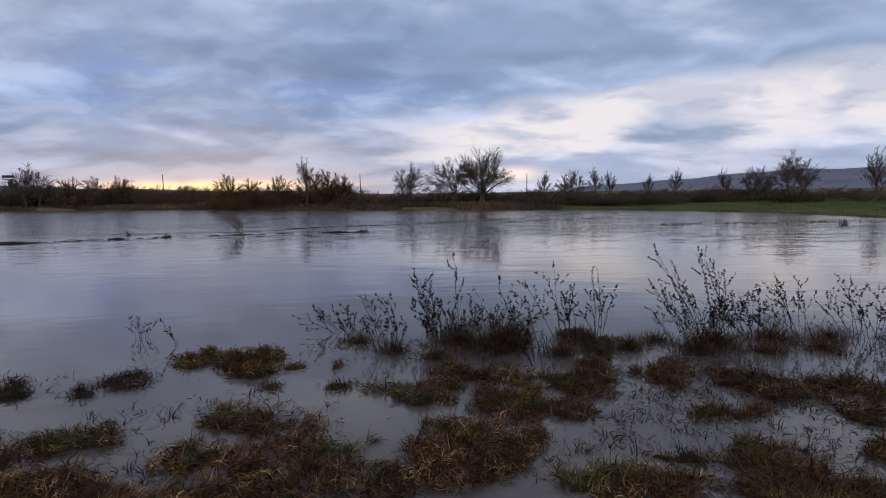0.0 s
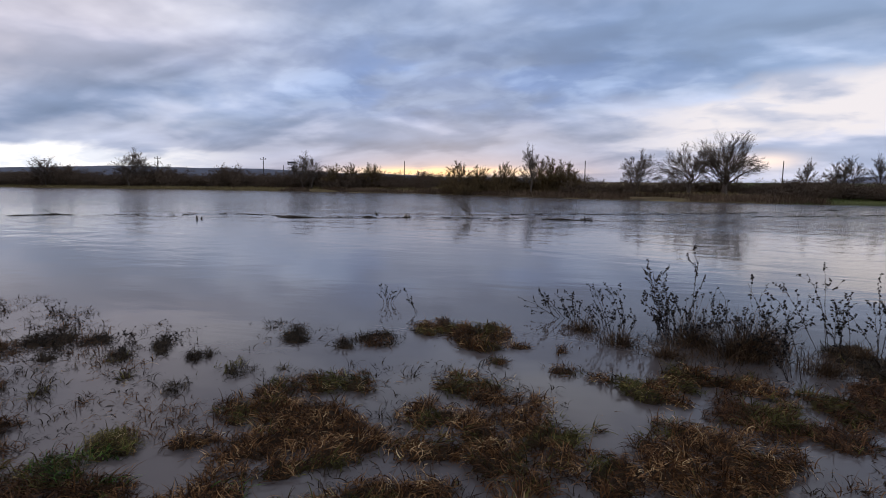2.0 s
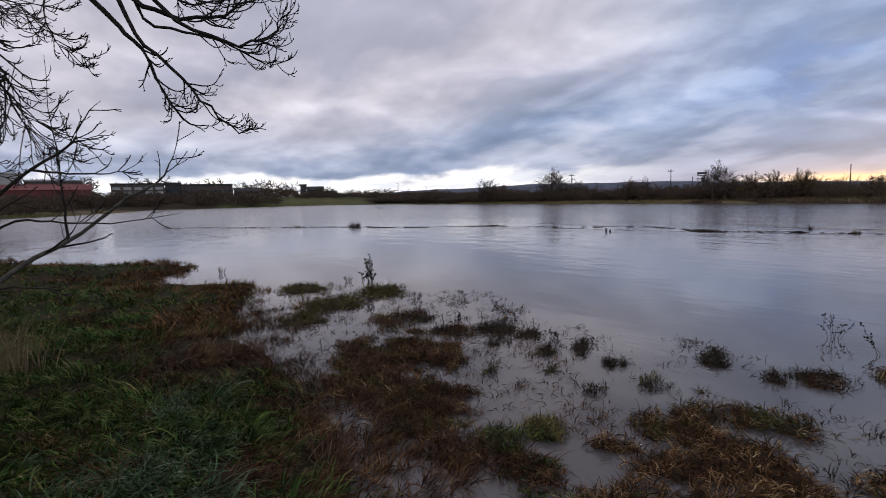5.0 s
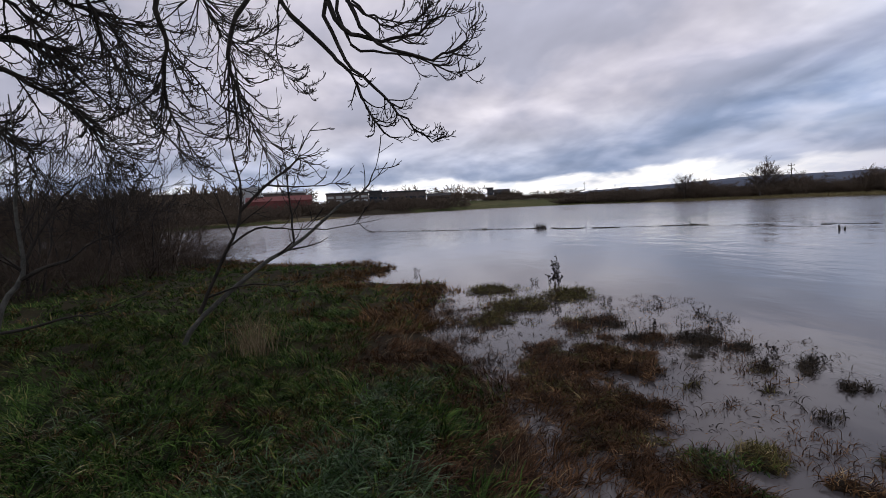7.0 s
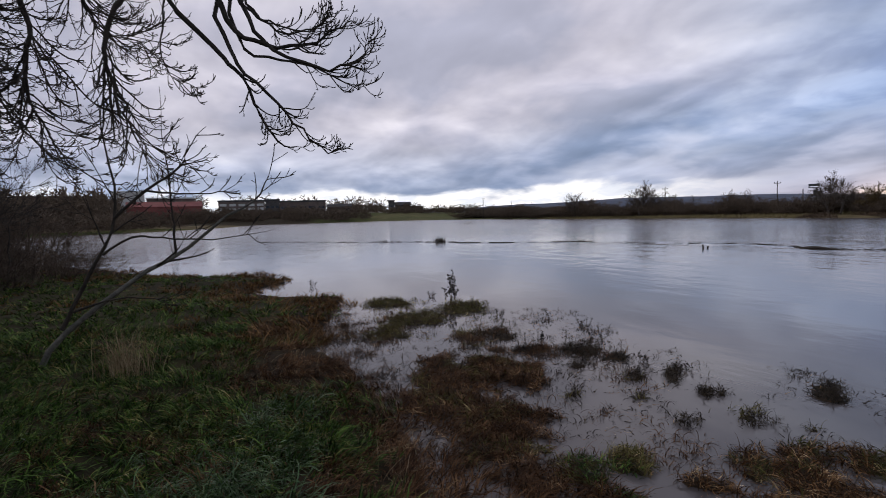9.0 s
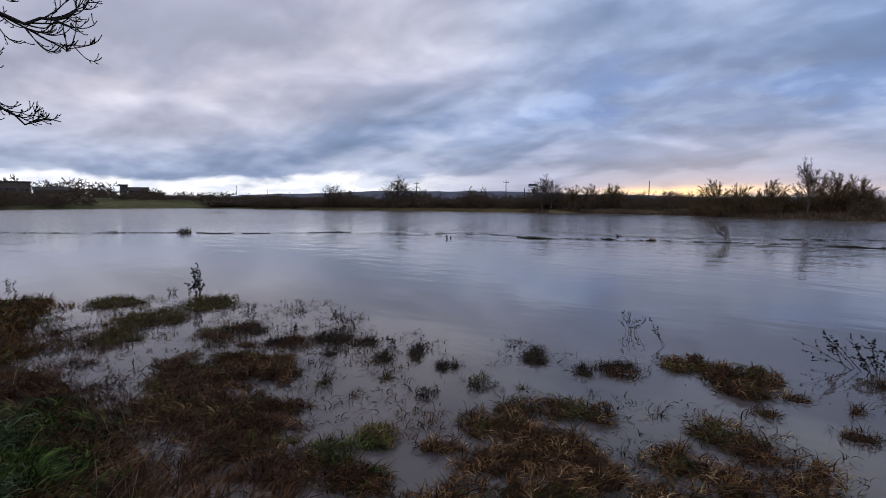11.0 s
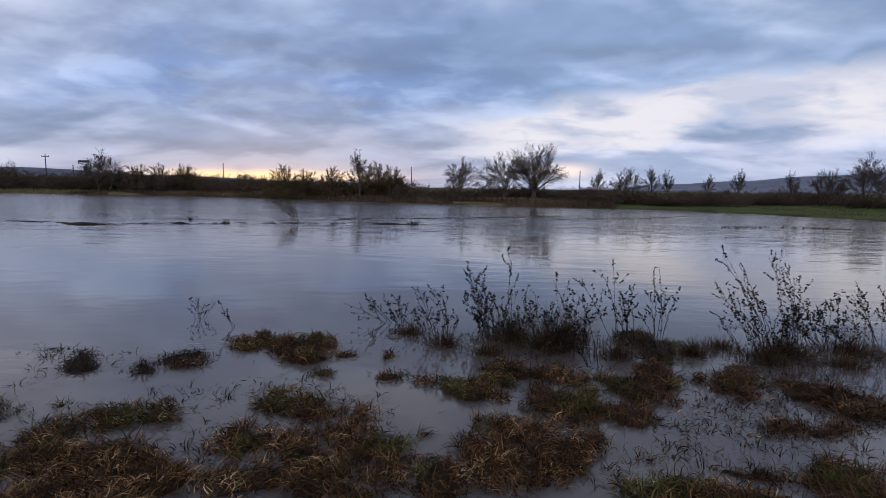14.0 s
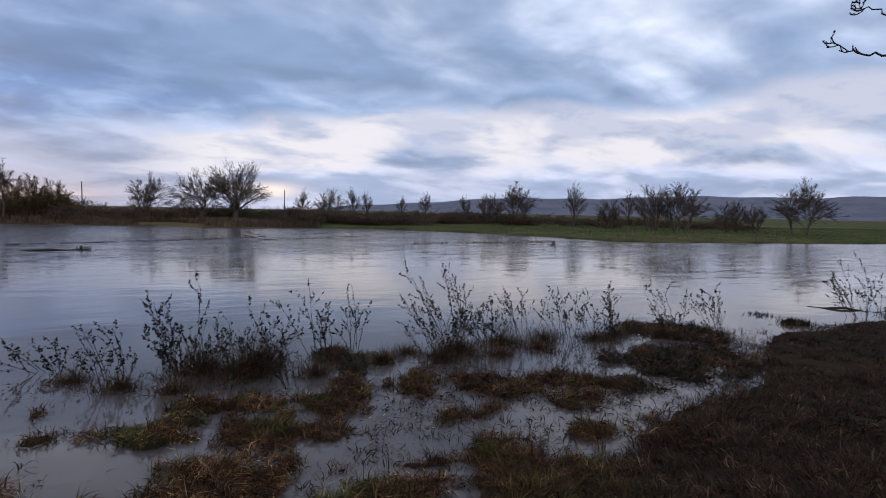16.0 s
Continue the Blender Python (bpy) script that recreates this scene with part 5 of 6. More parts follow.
weed(rng, -2.95, 6.25, 0.34, 0.12, 2, 7, "single leafy sprig bent over the flood water", (-0.5, 0.0), 1, "leafy_sprig")
weed(rng, -0.75, 6.5, 0.30, 0.6, 8, 5, "low leafy sprig at the edge of the open water", (-0.6, 0.0), 2, "leafy_sprig")
for x, y, tall in ((-7.9, 4.1, 0.12), (-7.2, 4.4, 0.12), (-6.9, 3.5, 0.09), (-6.4, 4.1, 0.10), (-5.3, 3.9, 0.11), (-4.9, 4.1, 0.09), (-8.6, 3.6, 0.11), (-11.2, 3.2, 0.12), (-14.5, 1.0, 0.16)):
    weed(rng, x, y, tall, 0.3, 9, 1, "small dark weed poking out of the shallows", name="drowned_weed", size=0.022)

# ---- drift on the river ----


def drift_line(name, guide, n, rng, label, loose=0.5):
    line = bend(guide, 60)
    sh = Shape()
    u = np.sort(rng.uniform(0, 59, n) + 0.0)
    keep = (np.sin(u * 0.9 + 1) + np.sin(u * 2.3) + rng.normal(0, 0.5, n)) > -0.2
    u = u[keep]
    k = np.minimum(u.astype(int), 58)
    c = line[k] + (line[k + 1] - line[k]) * (u - k)[:, None] + rng.normal(size=(len(u), 3)) * np.array((loose * 0.5, loose * 0.5, 0)) * rng.uniform(0, 1, (len(u), 1)) ** 2
    t = unit(line[k + 1] - line[k])
    a = np.arctan2(t[:, 1], t[:, 0]) + rng.normal(0, 0.35, len(u))
    L = rng.uniform(0.15, 0.6, len(u))
    s = np.linspace(-1, 1, 4)
    P = c[:, None] + np.stack([np.cos(a), np.sin(a), 0 * a], 1)[:, None] * (s[None, :, None] * L[:, None, None] / 2)
    P[..., 2] = 0.005 + np.abs(rng.normal(0, 0.012, (len(u), 1))) + rng.normal(0, 0.012, P.shape[:2])
    sh.tubes(P, rng.uniform(0.004, 0.014, (len(u), 1)) * np.array((0.6, 1, 1, 0.5)), 4)
    return tagged(new(name, sh.mesh(name, LOG)), label, "driftwood", kind="stuff")


rng = np.random.default_rng(8)
FENCE = "broken line of floating reeds and twigs caught on a drowned fence"
drift_line("drift_line", ((-46, -0.5, 0), (-40, 5, 0), (-34.3, 10.7, 0), (-31.6, 12.1, 0), (-28, 17, 0)), 460, rng, FENCE, 0.6)
drift_line("drift_line", ((-28, 17.0, 0), (-24, 19.4, 0), (-20, 21.6, 0), (-16.1, 21.2, 0), (-13.2, 22.4, 0), (-8.8, 24, 0), (-3.5, 24.9, 0)), 230, rng, FENCE, 0.5)
drift_line("drift_line", ((-7.7, 27.6, 0), (-2.5, 30.4, 0), (2.4, 33.5, 0), (9.3, 40.5, 0)), 330, rng, FENCE, 0.4)
drift_line("drift_line", ((3.5, 31.5, 0), (8, 33.5, 0), (13, 38, 0)), 160, rng, "thin line of floating debris on the flood", 0.6)
root = strew(rng, 7000, 10.5, 24, 24.5, 31, lambda x, y: np.abs(y - 27.2 - 0.03 * x - 0.4 * np.sin(x)) < 0.35 + 0.25 * np.sin(x * 1.7))
root[:, 2] = -0.02
stand("drowned_grass", rng, root, 0.06, 0.2, 2.0, 0.03, OLIVE, "drowned strip of grass showing above the flood", "grass")
root = strew(rng, 9000, 6, 40, 23, 42, lambda x, y: (shore(x, y) > 0.2) & (shore(x, y) < 5) & (ripple(x, y, 0.8, 1.0) + 0.6 * ripple(x, y * 3, 1.2, 4.0) > 0.42))
root[:, 2] = -0.02
stand("drowned_grass", rng, root, 0.05, 0.16, 2.0, 0.04, SOAKED, "dark drowned grass breaking the surface by the field", "grass")


def log_thing(name, x, y, turn, length, thick, label, fork=0.0):
    ob = thing(name, x, y, 0.0, turn, label=label, category="driftwood")
    s = np.linspace(-0.5, 0.5, 9)
    P = np.stack([s * length, 0.04 * length * np.sin(s * 7), 0.01 + 0.02 * np.cos(s * 9)], 1)[None]
    sh = Shape()
    sh.tubes(P, thick * np.array([[0.25, 0.7, 0.95, 1, 1, 0.95, 0.85, 0.6, 0.2]]), 8)
    part("trunk", sh.mesh("trunk", LOG), ob)
    if fork:
        sh = Shape()
        P = bend(((-0.1 * length, 0, 0), (-0.35 * length, 0.1, fork * 0.5), (-0.6 * length, 0.12, fork)), 7)[None]
        sh.tubes(P, thick * np.linspace(0.8, 0.3, 7)[None], 6)
        part("branch", sh.mesh("branch", LOG), ob)
    return ob


log_thing("floating_log", -16.1, 20.7, 12, 1.5, 0.055, "dark waterlogged log lying low in the river")
log_thing("floating_log", -13.2, 22.4, 5, 0.8, 0.05, "short dark log lying low in the river")
log_thing("floating_log", -16.6, 21.0, 20, 1.4, 0.05, "dark waterlogged branch floating in the river")
log_thing("forked_driftwood", -28.0, 17.4, 35, 0.95, 0.03, "forked branch stuck in the river with one arm raised", 0.28)
log_thing("floating_log", -4.6, 24.6, 8, 1.6, 0.05, "thin dark log drifting on the river")
log_thing("floating_log", 11.49, 6.26, -55, 1.1, 0.022, "dark leafy branch lying at the water's edge")


# stump shapes stand in for two dark water birds
def stump(x, y, tall, thick, lean, label):
    ob = thing("bird_stand_in_stump", x, y, -0.2, label=label, category="stump", group="stumps in the river")
    P = bend(((0, 0, 0), (0.02, 0, 0.2), (lean * 0.4, 0.02, 0.2 + tall * 0.6), (lean, 0.03, 0.2 + tall)), 8)[None]
    sh = Shape()
    sh.tubes(P, thick * np.array([[1.3, 1.2, 1.1, 1.0, 1.0, 0.9, 0.8, 0.35]]), 8)
    part("trunk", sh.mesh("trunk", LOG), ob)


stump(-19.30, 17.98, 0.16, 0.038, -0.04, "dark bird-like shape in the river, modelled as a stump")
stump(-19.18, 18.1, 0.10, 0.038, 0.04, "shorter dark bird-like shape in the river, modelled as a stump")


def tuft_thing(x, y, n, tall, spread, mat, label):
    sh = Shape()
    root = np.stack([rng.normal(0, spread * 0.4, n), rng.normal(0, spread * 0.4, n), np.full(n, -0.02)], 1)
    sh.add(*blade_shape(rng, root, rng.uniform(0.4, 1.0, n) * tall, way(rng.uniform(0, 6.28, n)), rng.uniform(0.6, 2.0, n), rng.uniform(0.01, 0.02, n), 3))
    ob = thing("drowned_tuft", x, y, 0.0, label=label, category="grass tuft", group="tufts in the river")
    part("tuft", sh.mesh("tuft", mat, False), ob, kind="stuff")


tuft_thing(-11.65, 23.3, 70, 0.26, 0.22, STRAW, "pale straw-coloured tuft snagged in the river")
tuft_thing(-11.5, 23.1, 80, 0.12, 0.22, SOAKED, "dark clump of weed floating in the river")
tuft_thing(-34.3, 10.7, 160, 0.55, 0.5, SOAKED, "dark bushy tuft standing in the river")
tuft_thing(-37.5, 7.6, 70, 0.3, 0.5, SOAKED, "low dark tuft standing in the river")
tuft_thing(-3.5, 24.9, 80, 0.32, 0.3, SOAKED, "small dark tuft standing in the river")
tuft_thing(-14.0, 24.6, 30, 0.3, 0.15, SOAKED, "tiny dark tuft standing in the river")
tuft_thing(9.12, 5.64, 420, 0.16, 0.26, SOAKED, "dark muddy clump of weed in the water")
tuft_thing(9.33, 6.40, 120, 0.10, 0.30, SOAKED, "small clump of weed in the water")
tuft_thing(18.9, 25.6, 60, 0.4, 0.3, SOAKED, "dark twiggy tuft standing in the flood by the field")
tuft_thing(-100, 37, 120, 0.9, 2.5, OLIVE, "low grassy islet in the far water")

# willow wand leaning in the current
sh = Shape()
P = np.stack([bend(((0.06 * k, 0.03 * k, -0.3), (0.03 * k, 0.02 * k, 0.15), (-0.14 + 0.02 * k, 0.04 * k, 0.50 + 0.03 * k), (-0.52 + 0.06 * k, 0.05 * k, 0.92 + 0.05 * math.sin(2.1 * k))), 8) for k in range(-4, 5)])
R = np.linspace(0.009, 0.004, 8)[None].repeat(len(P), 0)
P2, R2 = grow(rng, P, R, 18, 0.26, 30, 0.06, 0.08, 4, 0.30)
sh.tubes(P, R * 1.3, 5), sh.tubes(P2, np.maximum(R2, 0.0042), 3)
wand = thing("leaning_willow_wand", -8.75, 24.0, 0.0, label="drowned young willow leaning over in the current", category="sapling")
part("crown", sh.mesh("crown", HAZED_BARK), wand, kind="stuff")

# ---- near trees on the bank ----


def limbs_of(guides, thick, n=16, tip=0.25):
    P = np.stack([bend(g, n) for g in guides])
    R = np.array(thick)[:, None] * np.linspace(1, tip, n)[None]
    return P, R


def jitter(rng, P, amount):
    s = np.linspace(0, 1, P.shape[1])[None, :, None]
    return P + rng.normal(size=P.shape) * amount * np.sqrt(s)


def ash_tree(name, x, y, trunk_h, guides, thick, label, rng, twigs=(10, 6, 3), lens=(0.30, 0.5, 0.5), sag=1.0, bare=0.35):
    """A trunk with limbs that droop and turn up again at the tips."""
    ob = thing(name, 0, 0, 0, label=label, category="tree")
    z = float(height(x, y))
    sh = Shape()
    sh.tubes(bend(((x, y, z - 0.3), (x + 0.05, y, z + 0.6), (x, y + 0.08, z + trunk_h * 0.6), (x - 0.1, y + 0.1, z + trunk_h)), 12)[None], np.linspace(0.34, 0.16, 12)[None] * 0.8, 12)
    part("trunk", sh.mesh("trunk", BARK), ob)
    fork = np.array((x - 0.05, y + 0.06, z + trunk_h * 0.8))
    full = []
    for g in guides:
        start = np.array(g[0])
        full.append([fork, (fork + start) / 2 + np.array((0, 0, 0.5)), *g])
    P, R = limbs_of(full, thick, 26, 0.14)
    P = jitter(rng, P, 0.018)
    for k in range(len(P)):
        limb = Shape()
        limb.tubes(P[k:k + 1], R[k:k + 1], 7)
        part("limb", limb.mesh("limb", BARK), ob)
    P1, R1 = grow(rng, P, R, twigs[0], lens[0] * 0.40, 36, -0.22 * sag, 0.07, 9, bare, 1.0, 0.60, 0.85, 0.45)
    P2, R2 = grow(rng, P1, R1, twigs[1], lens[1] * 0.85, 38, -0.12 * sag, 0.08, 7, 0.2, 1.0, 0.72, 0.75, 0.6)
    P3, R3 = grow(rng, P2, R2, twigs[2], lens[2] * 0.8, 36, 0.05, 0.07, 4, 0.3, 1.0, 0.85, 0.5, 0.9)
    tw = Shape()
    tw.tubes(P1, np.clip(R1, 0.0045, 0.009), 5), tw.tubes(P2, np.clip(R2, 0.0038, 0.006), 4), tw.tubes(P3, np.clip(R3, 0.0036, 0.005), 3)
    part("crown", tw.mesh("crown", BARK), ob, kind="stuff")
    return ob


rng = np.random.default_rng(77)
ash_tree("ash_tree", -3.6, -6.2, 5.2, (
    ((-6.24, -1.24, 4.49), (-6.30, -0.90, 3.94), (-6.34, -0.46, 3.46), (-6.35, -0.26, 3.27), (-6.35, -0.08, 2.85), (-6.34, 0.09, 2.56), (-6.33, 0.28, 2.48)),
    ((-6.12, -0.69, 4.44), (-6.14, -0.43, 3.96), (-6.15, -0.24, 3.60), (-6.14, 0.09, 3.52), (-6.12, 0.49, 3.55), (-6.09, 0.74, 3.72), (-6.07, 0.87, 3.79)),
    ((-6.04, -0.46, 4.41), (-6.05, -0.19, 3.83), (-6.05, 0.03, 3.48), (-6.02, 0.47, 3.30), (-5.97, 0.83, 3.32), (-5.94, 1.03, 3.47), (-5.92, 1.13, 3.62)),
    ((-6.22, -0.71, 4.37), (-6.24, -0.43, 3.72), (-6.25, -0.25, 3.30), (-6.24, 0.07, 2.99), (-6.23, 0.32, 2.69), (-6.20, 0.61, 2.44), (-6.17, 0.86, 2.49)),
    ((-6.18, -0.59, 4.41), (-6.19, -0.32, 3.77), (-6.20, -0.15, 3.42), (-6.19, 0.22, 3.39), (-6.15, 0.60, 3.30), (-6.12, 0.87, 3.10), (-6.09, 1.03, 3.17)),
    ((-6.27, -1.07, 4.51), (-6.29, -0.96, 3.89), (-6.28, -1.01, 3.50), (-6.30, -0.90, 3.17), (-6.32, -0.63, 3.11)),
    ((-6.13, -0.52, 4.45), (-6.14, -0.33, 4.10), (-6.15, -0.10, 3.84), (-6.14, 0.22, 3.66), (-6.11, 0.53, 3.73), (-6.09, 0.71, 3.91)),
    ((-5.94, -0.34, 4.37), (-5.95, -0.16, 3.86), (-5.94, 0.09, 3.65), (-5.92, 0.44, 3.62), (-5.90, 0.62, 3.75))),
    (0.042, 0.044, 0.034, 0.033, 0.027, 0.018, 0.027, 0.023), "large bare ash with drooping upturned branches over the bank", rng, (17, 3, 1), (0.130, 0.42, 0.5), 0.30, 0.60)
ash_tree("ash_tree", -4.4, -7.4, 5.4, (
    ((-6.64, -1.31, 4.67), (-6.60, -1.48, 3.86), (-6.59, -1.56, 3.47), (-6.59, -1.52, 3.22), (-6.62, -1.42, 2.97), (-6.63, -1.36, 2.70), (-6.65, -1.23, 2.42)),
    ((-6.52, -2.48, 4.61), (-6.60, -2.27, 3.95), (-6.61, -2.21, 3.66), (-6.60, -2.26, 3.26), (-6.61, -2.24, 2.97), (-6.64, -2.12, 2.65), (-6.70, -1.94, 2.32)),
    ((-5.77, -3.94, 3.12), (-5.91, -3.72, 3.23), (-6.05, -3.49, 3.24), (-6.15, -3.31, 3.11), (-6.27, -3.06, 2.90), (-6.35, -2.89, 2.65), (-6.38, -2.83, 2.41)),
    ((-5.82, -4.04, 3.44), (-6.00, -3.76, 3.52), (-6.16, -3.50, 3.59), (-6.29, -3.25, 3.53), (-6.41, -3.01, 3.23), (-6.49, -2.83, 3.00), (-6.56, -2.66, 2.86)),
    ((-5.92, -4.06, 2.86), (-6.06, -3.85, 2.82), (-6.15, -3.71, 2.74), (-6.26, -3.53, 2.51), (-6.28, -3.48, 2.21)),
    ((-6.30, -3.23, 4.50), (-6.46, -2.90, 4.05), (-6.56, -2.65, 3.69), (-6.59, -2.59, 3.36), (-6.61, -2.53, 2.99)),
    ((-6.57, -2.02, 4.64), (-6.63, -1.80, 4.17), (-6.66, -1.67, 3.81), (-6.69, -1.53, 3.69), (-6.76, -1.20, 3.64)),
    ((-5.06, -2.80, 4.83), (-5.99, -2.73, 4.03), (-6.24, -2.64, 3.44), (-6.54, -2.42, 2.85), (-6.7, -2.2, 2.5)),
    ((-4.77, -3.27, 4.63), (-5.68, -3.33, 3.91), (-5.97, -3.21, 3.70), (-6.28, -3.05, 2.99), (-6.64, -2.72, 2.49)),
    ((-4.9, -4.4, 4.6), (-5.6, -3.9, 4.2), (-6.1, -3.3, 4.1), (-6.6, -2.7, 3.9), (-7.1, -2.1, 3.9)),
    ((-4.8, -4.0, 5.0), (-5.4, -3.4, 4.5), (-6.0, -2.8, 4.4), (-6.5, -2.1, 4.2), (-6.9, -1.4, 4.1)),
    ((-5.2, -4.7, 3.9), (-6.1, -4.2, 3.6), (-6.7, -3.7, 3.7), (-7.2, -3.1, 3.6), (-7.8, -2.4, 3.4))),
    (0.040, 0.042, 0.046, 0.042, 0.038, 0.032, 0.028, 0.032, 0.034, 0.045, 0.042, 0.04), "bare ash tree with a tangle of fine drooping twigs", rng, (30, 6, 2), (0.30, 0.42, 0.5), 0.7, 0.42)
ash_tree("ash_tree", 8.6, -2.6, 4.2, (
    (((5.09, 2.10, 2.76), (4.99, 2.33, 2.85), (4.91, 2.48, 2.92), (4.85, 2.60, 2.96), (4.79, 2.70, 3.02), (4.74, 2.79, 3.13))),
    (((5.08, 2.12, 3.01), (4.98, 2.34, 3.16), (4.91, 2.50, 3.24), (4.85, 2.61, 3.30), (4.80, 2.70, 3.35)))),
    (0.018, 0.015), "bare tree with one low branch over the water", rng, (8, 2, 1), (0.05, 0.45, 0.5), 0.0, 0.70)


def sapling(name, guides, thick, label, rng, twigs=4):
    ob = thing(name, 0, 0, 0, label=label, category="sapling")
    stem, tw = Shape(), Shape()
    P, R = limbs_of(guides, thick, 16, 0.14)
    P = jitter(rng, P, 0.008)
    stem.tubes(P[:1], R[:1], 8)
    for k in range(1, len(P)):
        br = Shape()
        br.tubes(P[k:k + 1], R[k:k + 1], 7)
        part("branch", br.mesh("branch", PALE_BARK if R[k, 0] > 0.03 else BARK), ob)
    P1, R1 = grow(rng, P, R, twigs, 0.24, 42, 0.02, 0.07, 7, 0.35, 0.98, 0.6, 0.25)
    P2, R2 = grow(rng, P1, R1, 2, 0.45, 40, 0.10, 0.08, 4, 0.3, 1.0, 0.7)
    tw.tubes(P1, np.maximum(R1, 0.005), 4), tw.tubes(P2, np.maximum(R2, 0.004), 3)
    part("stem", stem.mesh("stem", PALE_BARK), ob), part("crown", tw.mesh("crown", BARK), ob, kind="stuff")


sapling("bare_sapling", (
    ((-7.05, -2.47, 0.12), (-6.98, -2.28, 0.45), (-6.80, -1.54, 1.05), (-6.68, -1.01, 1.36), (-6.54, -0.46, 1.77), (-6.35, -0.15, 1.95), (-6.25, -0.03, 2.18)),
    ((-6.95, -2.20, 0.60), (-6.87, -2.06, 0.85), (-6.66, -1.68, 1.49), (-6.59, -1.54, 1.94), (-6.50, -1.58, 2.50), (-6.37, -1.59, 2.95)),
    ((-6.60, -1.56, 1.78), (-6.45, -1.23, 2.05), (-6.40, -0.91, 2.26), (-6.36, -0.83, 2.40), (-6.31, -0.75, 2.53), (-6.33, -0.61, 2.71)),
    ((-6.68, -1.01, 1.36), (-6.62, -1.01, 1.60), (-6.58, -1.01, 1.86), (-6.52, -1.02, 2.2), (-6.48, -1.03, 2.43), (-6.38, -1.04, 3.10)),
    ((-6.65, -1.70, 1.40), (-6.52, -1.39, 1.58), (-6.46, -1.1, 1.56), (-6.41, -0.75, 1.53), (-6.32, -0.3, 1.56), (-6.24, 0.04, 1.63)),
    ((-6.87, -2.06, 0.79), (-6.77, -1.8, 0.88), (-6.68, -1.58, 0.93), (-6.62, -1.3, 0.92), (-6.57, -1.12, 0.90), (-6.50, -0.85, 1.01)),
    ((-6.45, -1.23, 2.05), (-6.43, -1.0, 2.02), (-6.41, -0.79, 2.01), (-6.38, -0.6, 2.02), (-6.34, -0.41, 2.05), (-6.35, -0.24, 2.22))),
    (0.036, 0.027, 0.018, 0.015, 0.014, 0.014, 0.012), "slender leaning bare sapling with pale lichened stem", rng, 6)
sapling("bare_sapling", (
    ((-6.42, -4.22, 0.10), (-6.42, -4.03, 0.88), (-6.45, -3.80, 1.23), (-6.36, -3.74, 1.84), (-6.30, -3.66, 2.31), (-6.22, -3.60, 3.05)),
    ((-6.45, -3.82, 1.18), (-6.50, -3.6, 1.28), (-6.55, -3.41, 1.34), (-6.57, -3.25, 1.45), (-6.58, -3.12, 1.53), (-6.62, -2.77, 1.64)),
    ((-6.40, -4.10, 0.62), (-6.31, -3.7, 0.68), (-6.33, -3.39, 0.75), (-6.35, -3.2, 0.76), (-6.38, -3.07, 0.77), (-6.47, -2.60, 0.95)),
    ((-6.45, -3.79, 1.28), (-6.48, -3.7, 1.5), (-6.52, -3.47, 1.89), (-6.56, -3.3, 2.1), (-6.60, -3.08, 2.25), (-6.72, -2.52, 2.24))),
    (0.038, 0.024, 0.019, 0.020), "grey-stemmed bare sapling at the edge of the thicket", rng, 5)

# thicket on the shore to the west
rng = np.random.default_rng(90)
BRAMBLE = [bush_mesh(rng, 2.6, 3.0, 20, THICKET, (8, 6), 0.006) for _ in range(2)]
for x, y, s, z, t in ((-19.5, -7.5, 1.0, 1.00, 10), (-21.5, -9.5, 1.2, 1.15, 80), (-18.5, -10.0, 1.0, 1.0, 140), (-24, -8.5, 1.1, 0.85, 200), (-17.0, -12.0, 1.2, 1.1, 250), (-22, -13, 1.4, 1.3, 300),
                      (-26, -11, 1.3, 1.0, 20), (-14.5, -13.5, 1.1, 1.1, 60), (-30, -13, 1.5, 1.1, 95), (-17.5, -7.4, 0.6, 0.45, 160), (-15.6, -8.4, 0.7, 0.55, 220), (-20.3, -5.6, 0.6, 0.4, 280), (-13.5, -10.5, 0.8, 0.7, 333), (-13.4, -6.4, 0.55, 0.42, 12), (-11.8, -7.0, 0.6, 0.5, 75), (-15.4, -6.0, 0.6, 0.40, 131), (-10.6, -7.9, 0.6, 0.5, 246), (-18.6, -6.0, 0.6, 0.4, 301)):
    bush(BRAMBLE[int(t) % 2], x, y, s, t, "dense dark leafless thicket on the river shore", z, "thicket bushes")
THORN = bare_tree(rng, 5.0, 4.6, 0.075, mat=BARK, stems=4, dense=0.55, limbs=20)
for x, y, s, t in ((-20.0, -8.8, 0.95, 0), (-15.5, -10.8, 1.0, 120), (-25, -10.5, 0.9, 200), (-12.8, -11.5, 1.0, 260), (-13.6, -6.6, 0.78, 40), (-12.2, -7.2, 0.85, 300), (-16.2, -6.4, 0.80, 170), (-11.0, -8.0, 0.9, 90)):
    plant_tree("thorn_tree", THORN, x, y, t, s, "bare thorn tree rising from the dark thicket", "thorns in the thicket")
places = [(x, y, w, h, t) for x, y, w, h, t in zip(rng.uniform(-160, -48, 420), rng.uniform(-95, -14, 420), rng.uniform(1.2, 2.0, 420), rng.uniform(0.7, 1.5, 420), rng.uniform(0, 6.28, 420)) if -40 < shore(x, y) < -7]
scrub("shore_scrub", places[:150], "brown leafless scrub on the flooded western shore", base=FAR_BUSHES)
root = strew(rng, 60000, -140, -34, -60, -8, lambda x, y: (shore(x, y) < -0.2) & (shore(x, y) > -9))
stand("field_grass", rng, root[:14000], 0.12, 0.32, 1.0, 0.06, MEADOW, "green grass strip at the foot of the western scrub", "grass", 2)
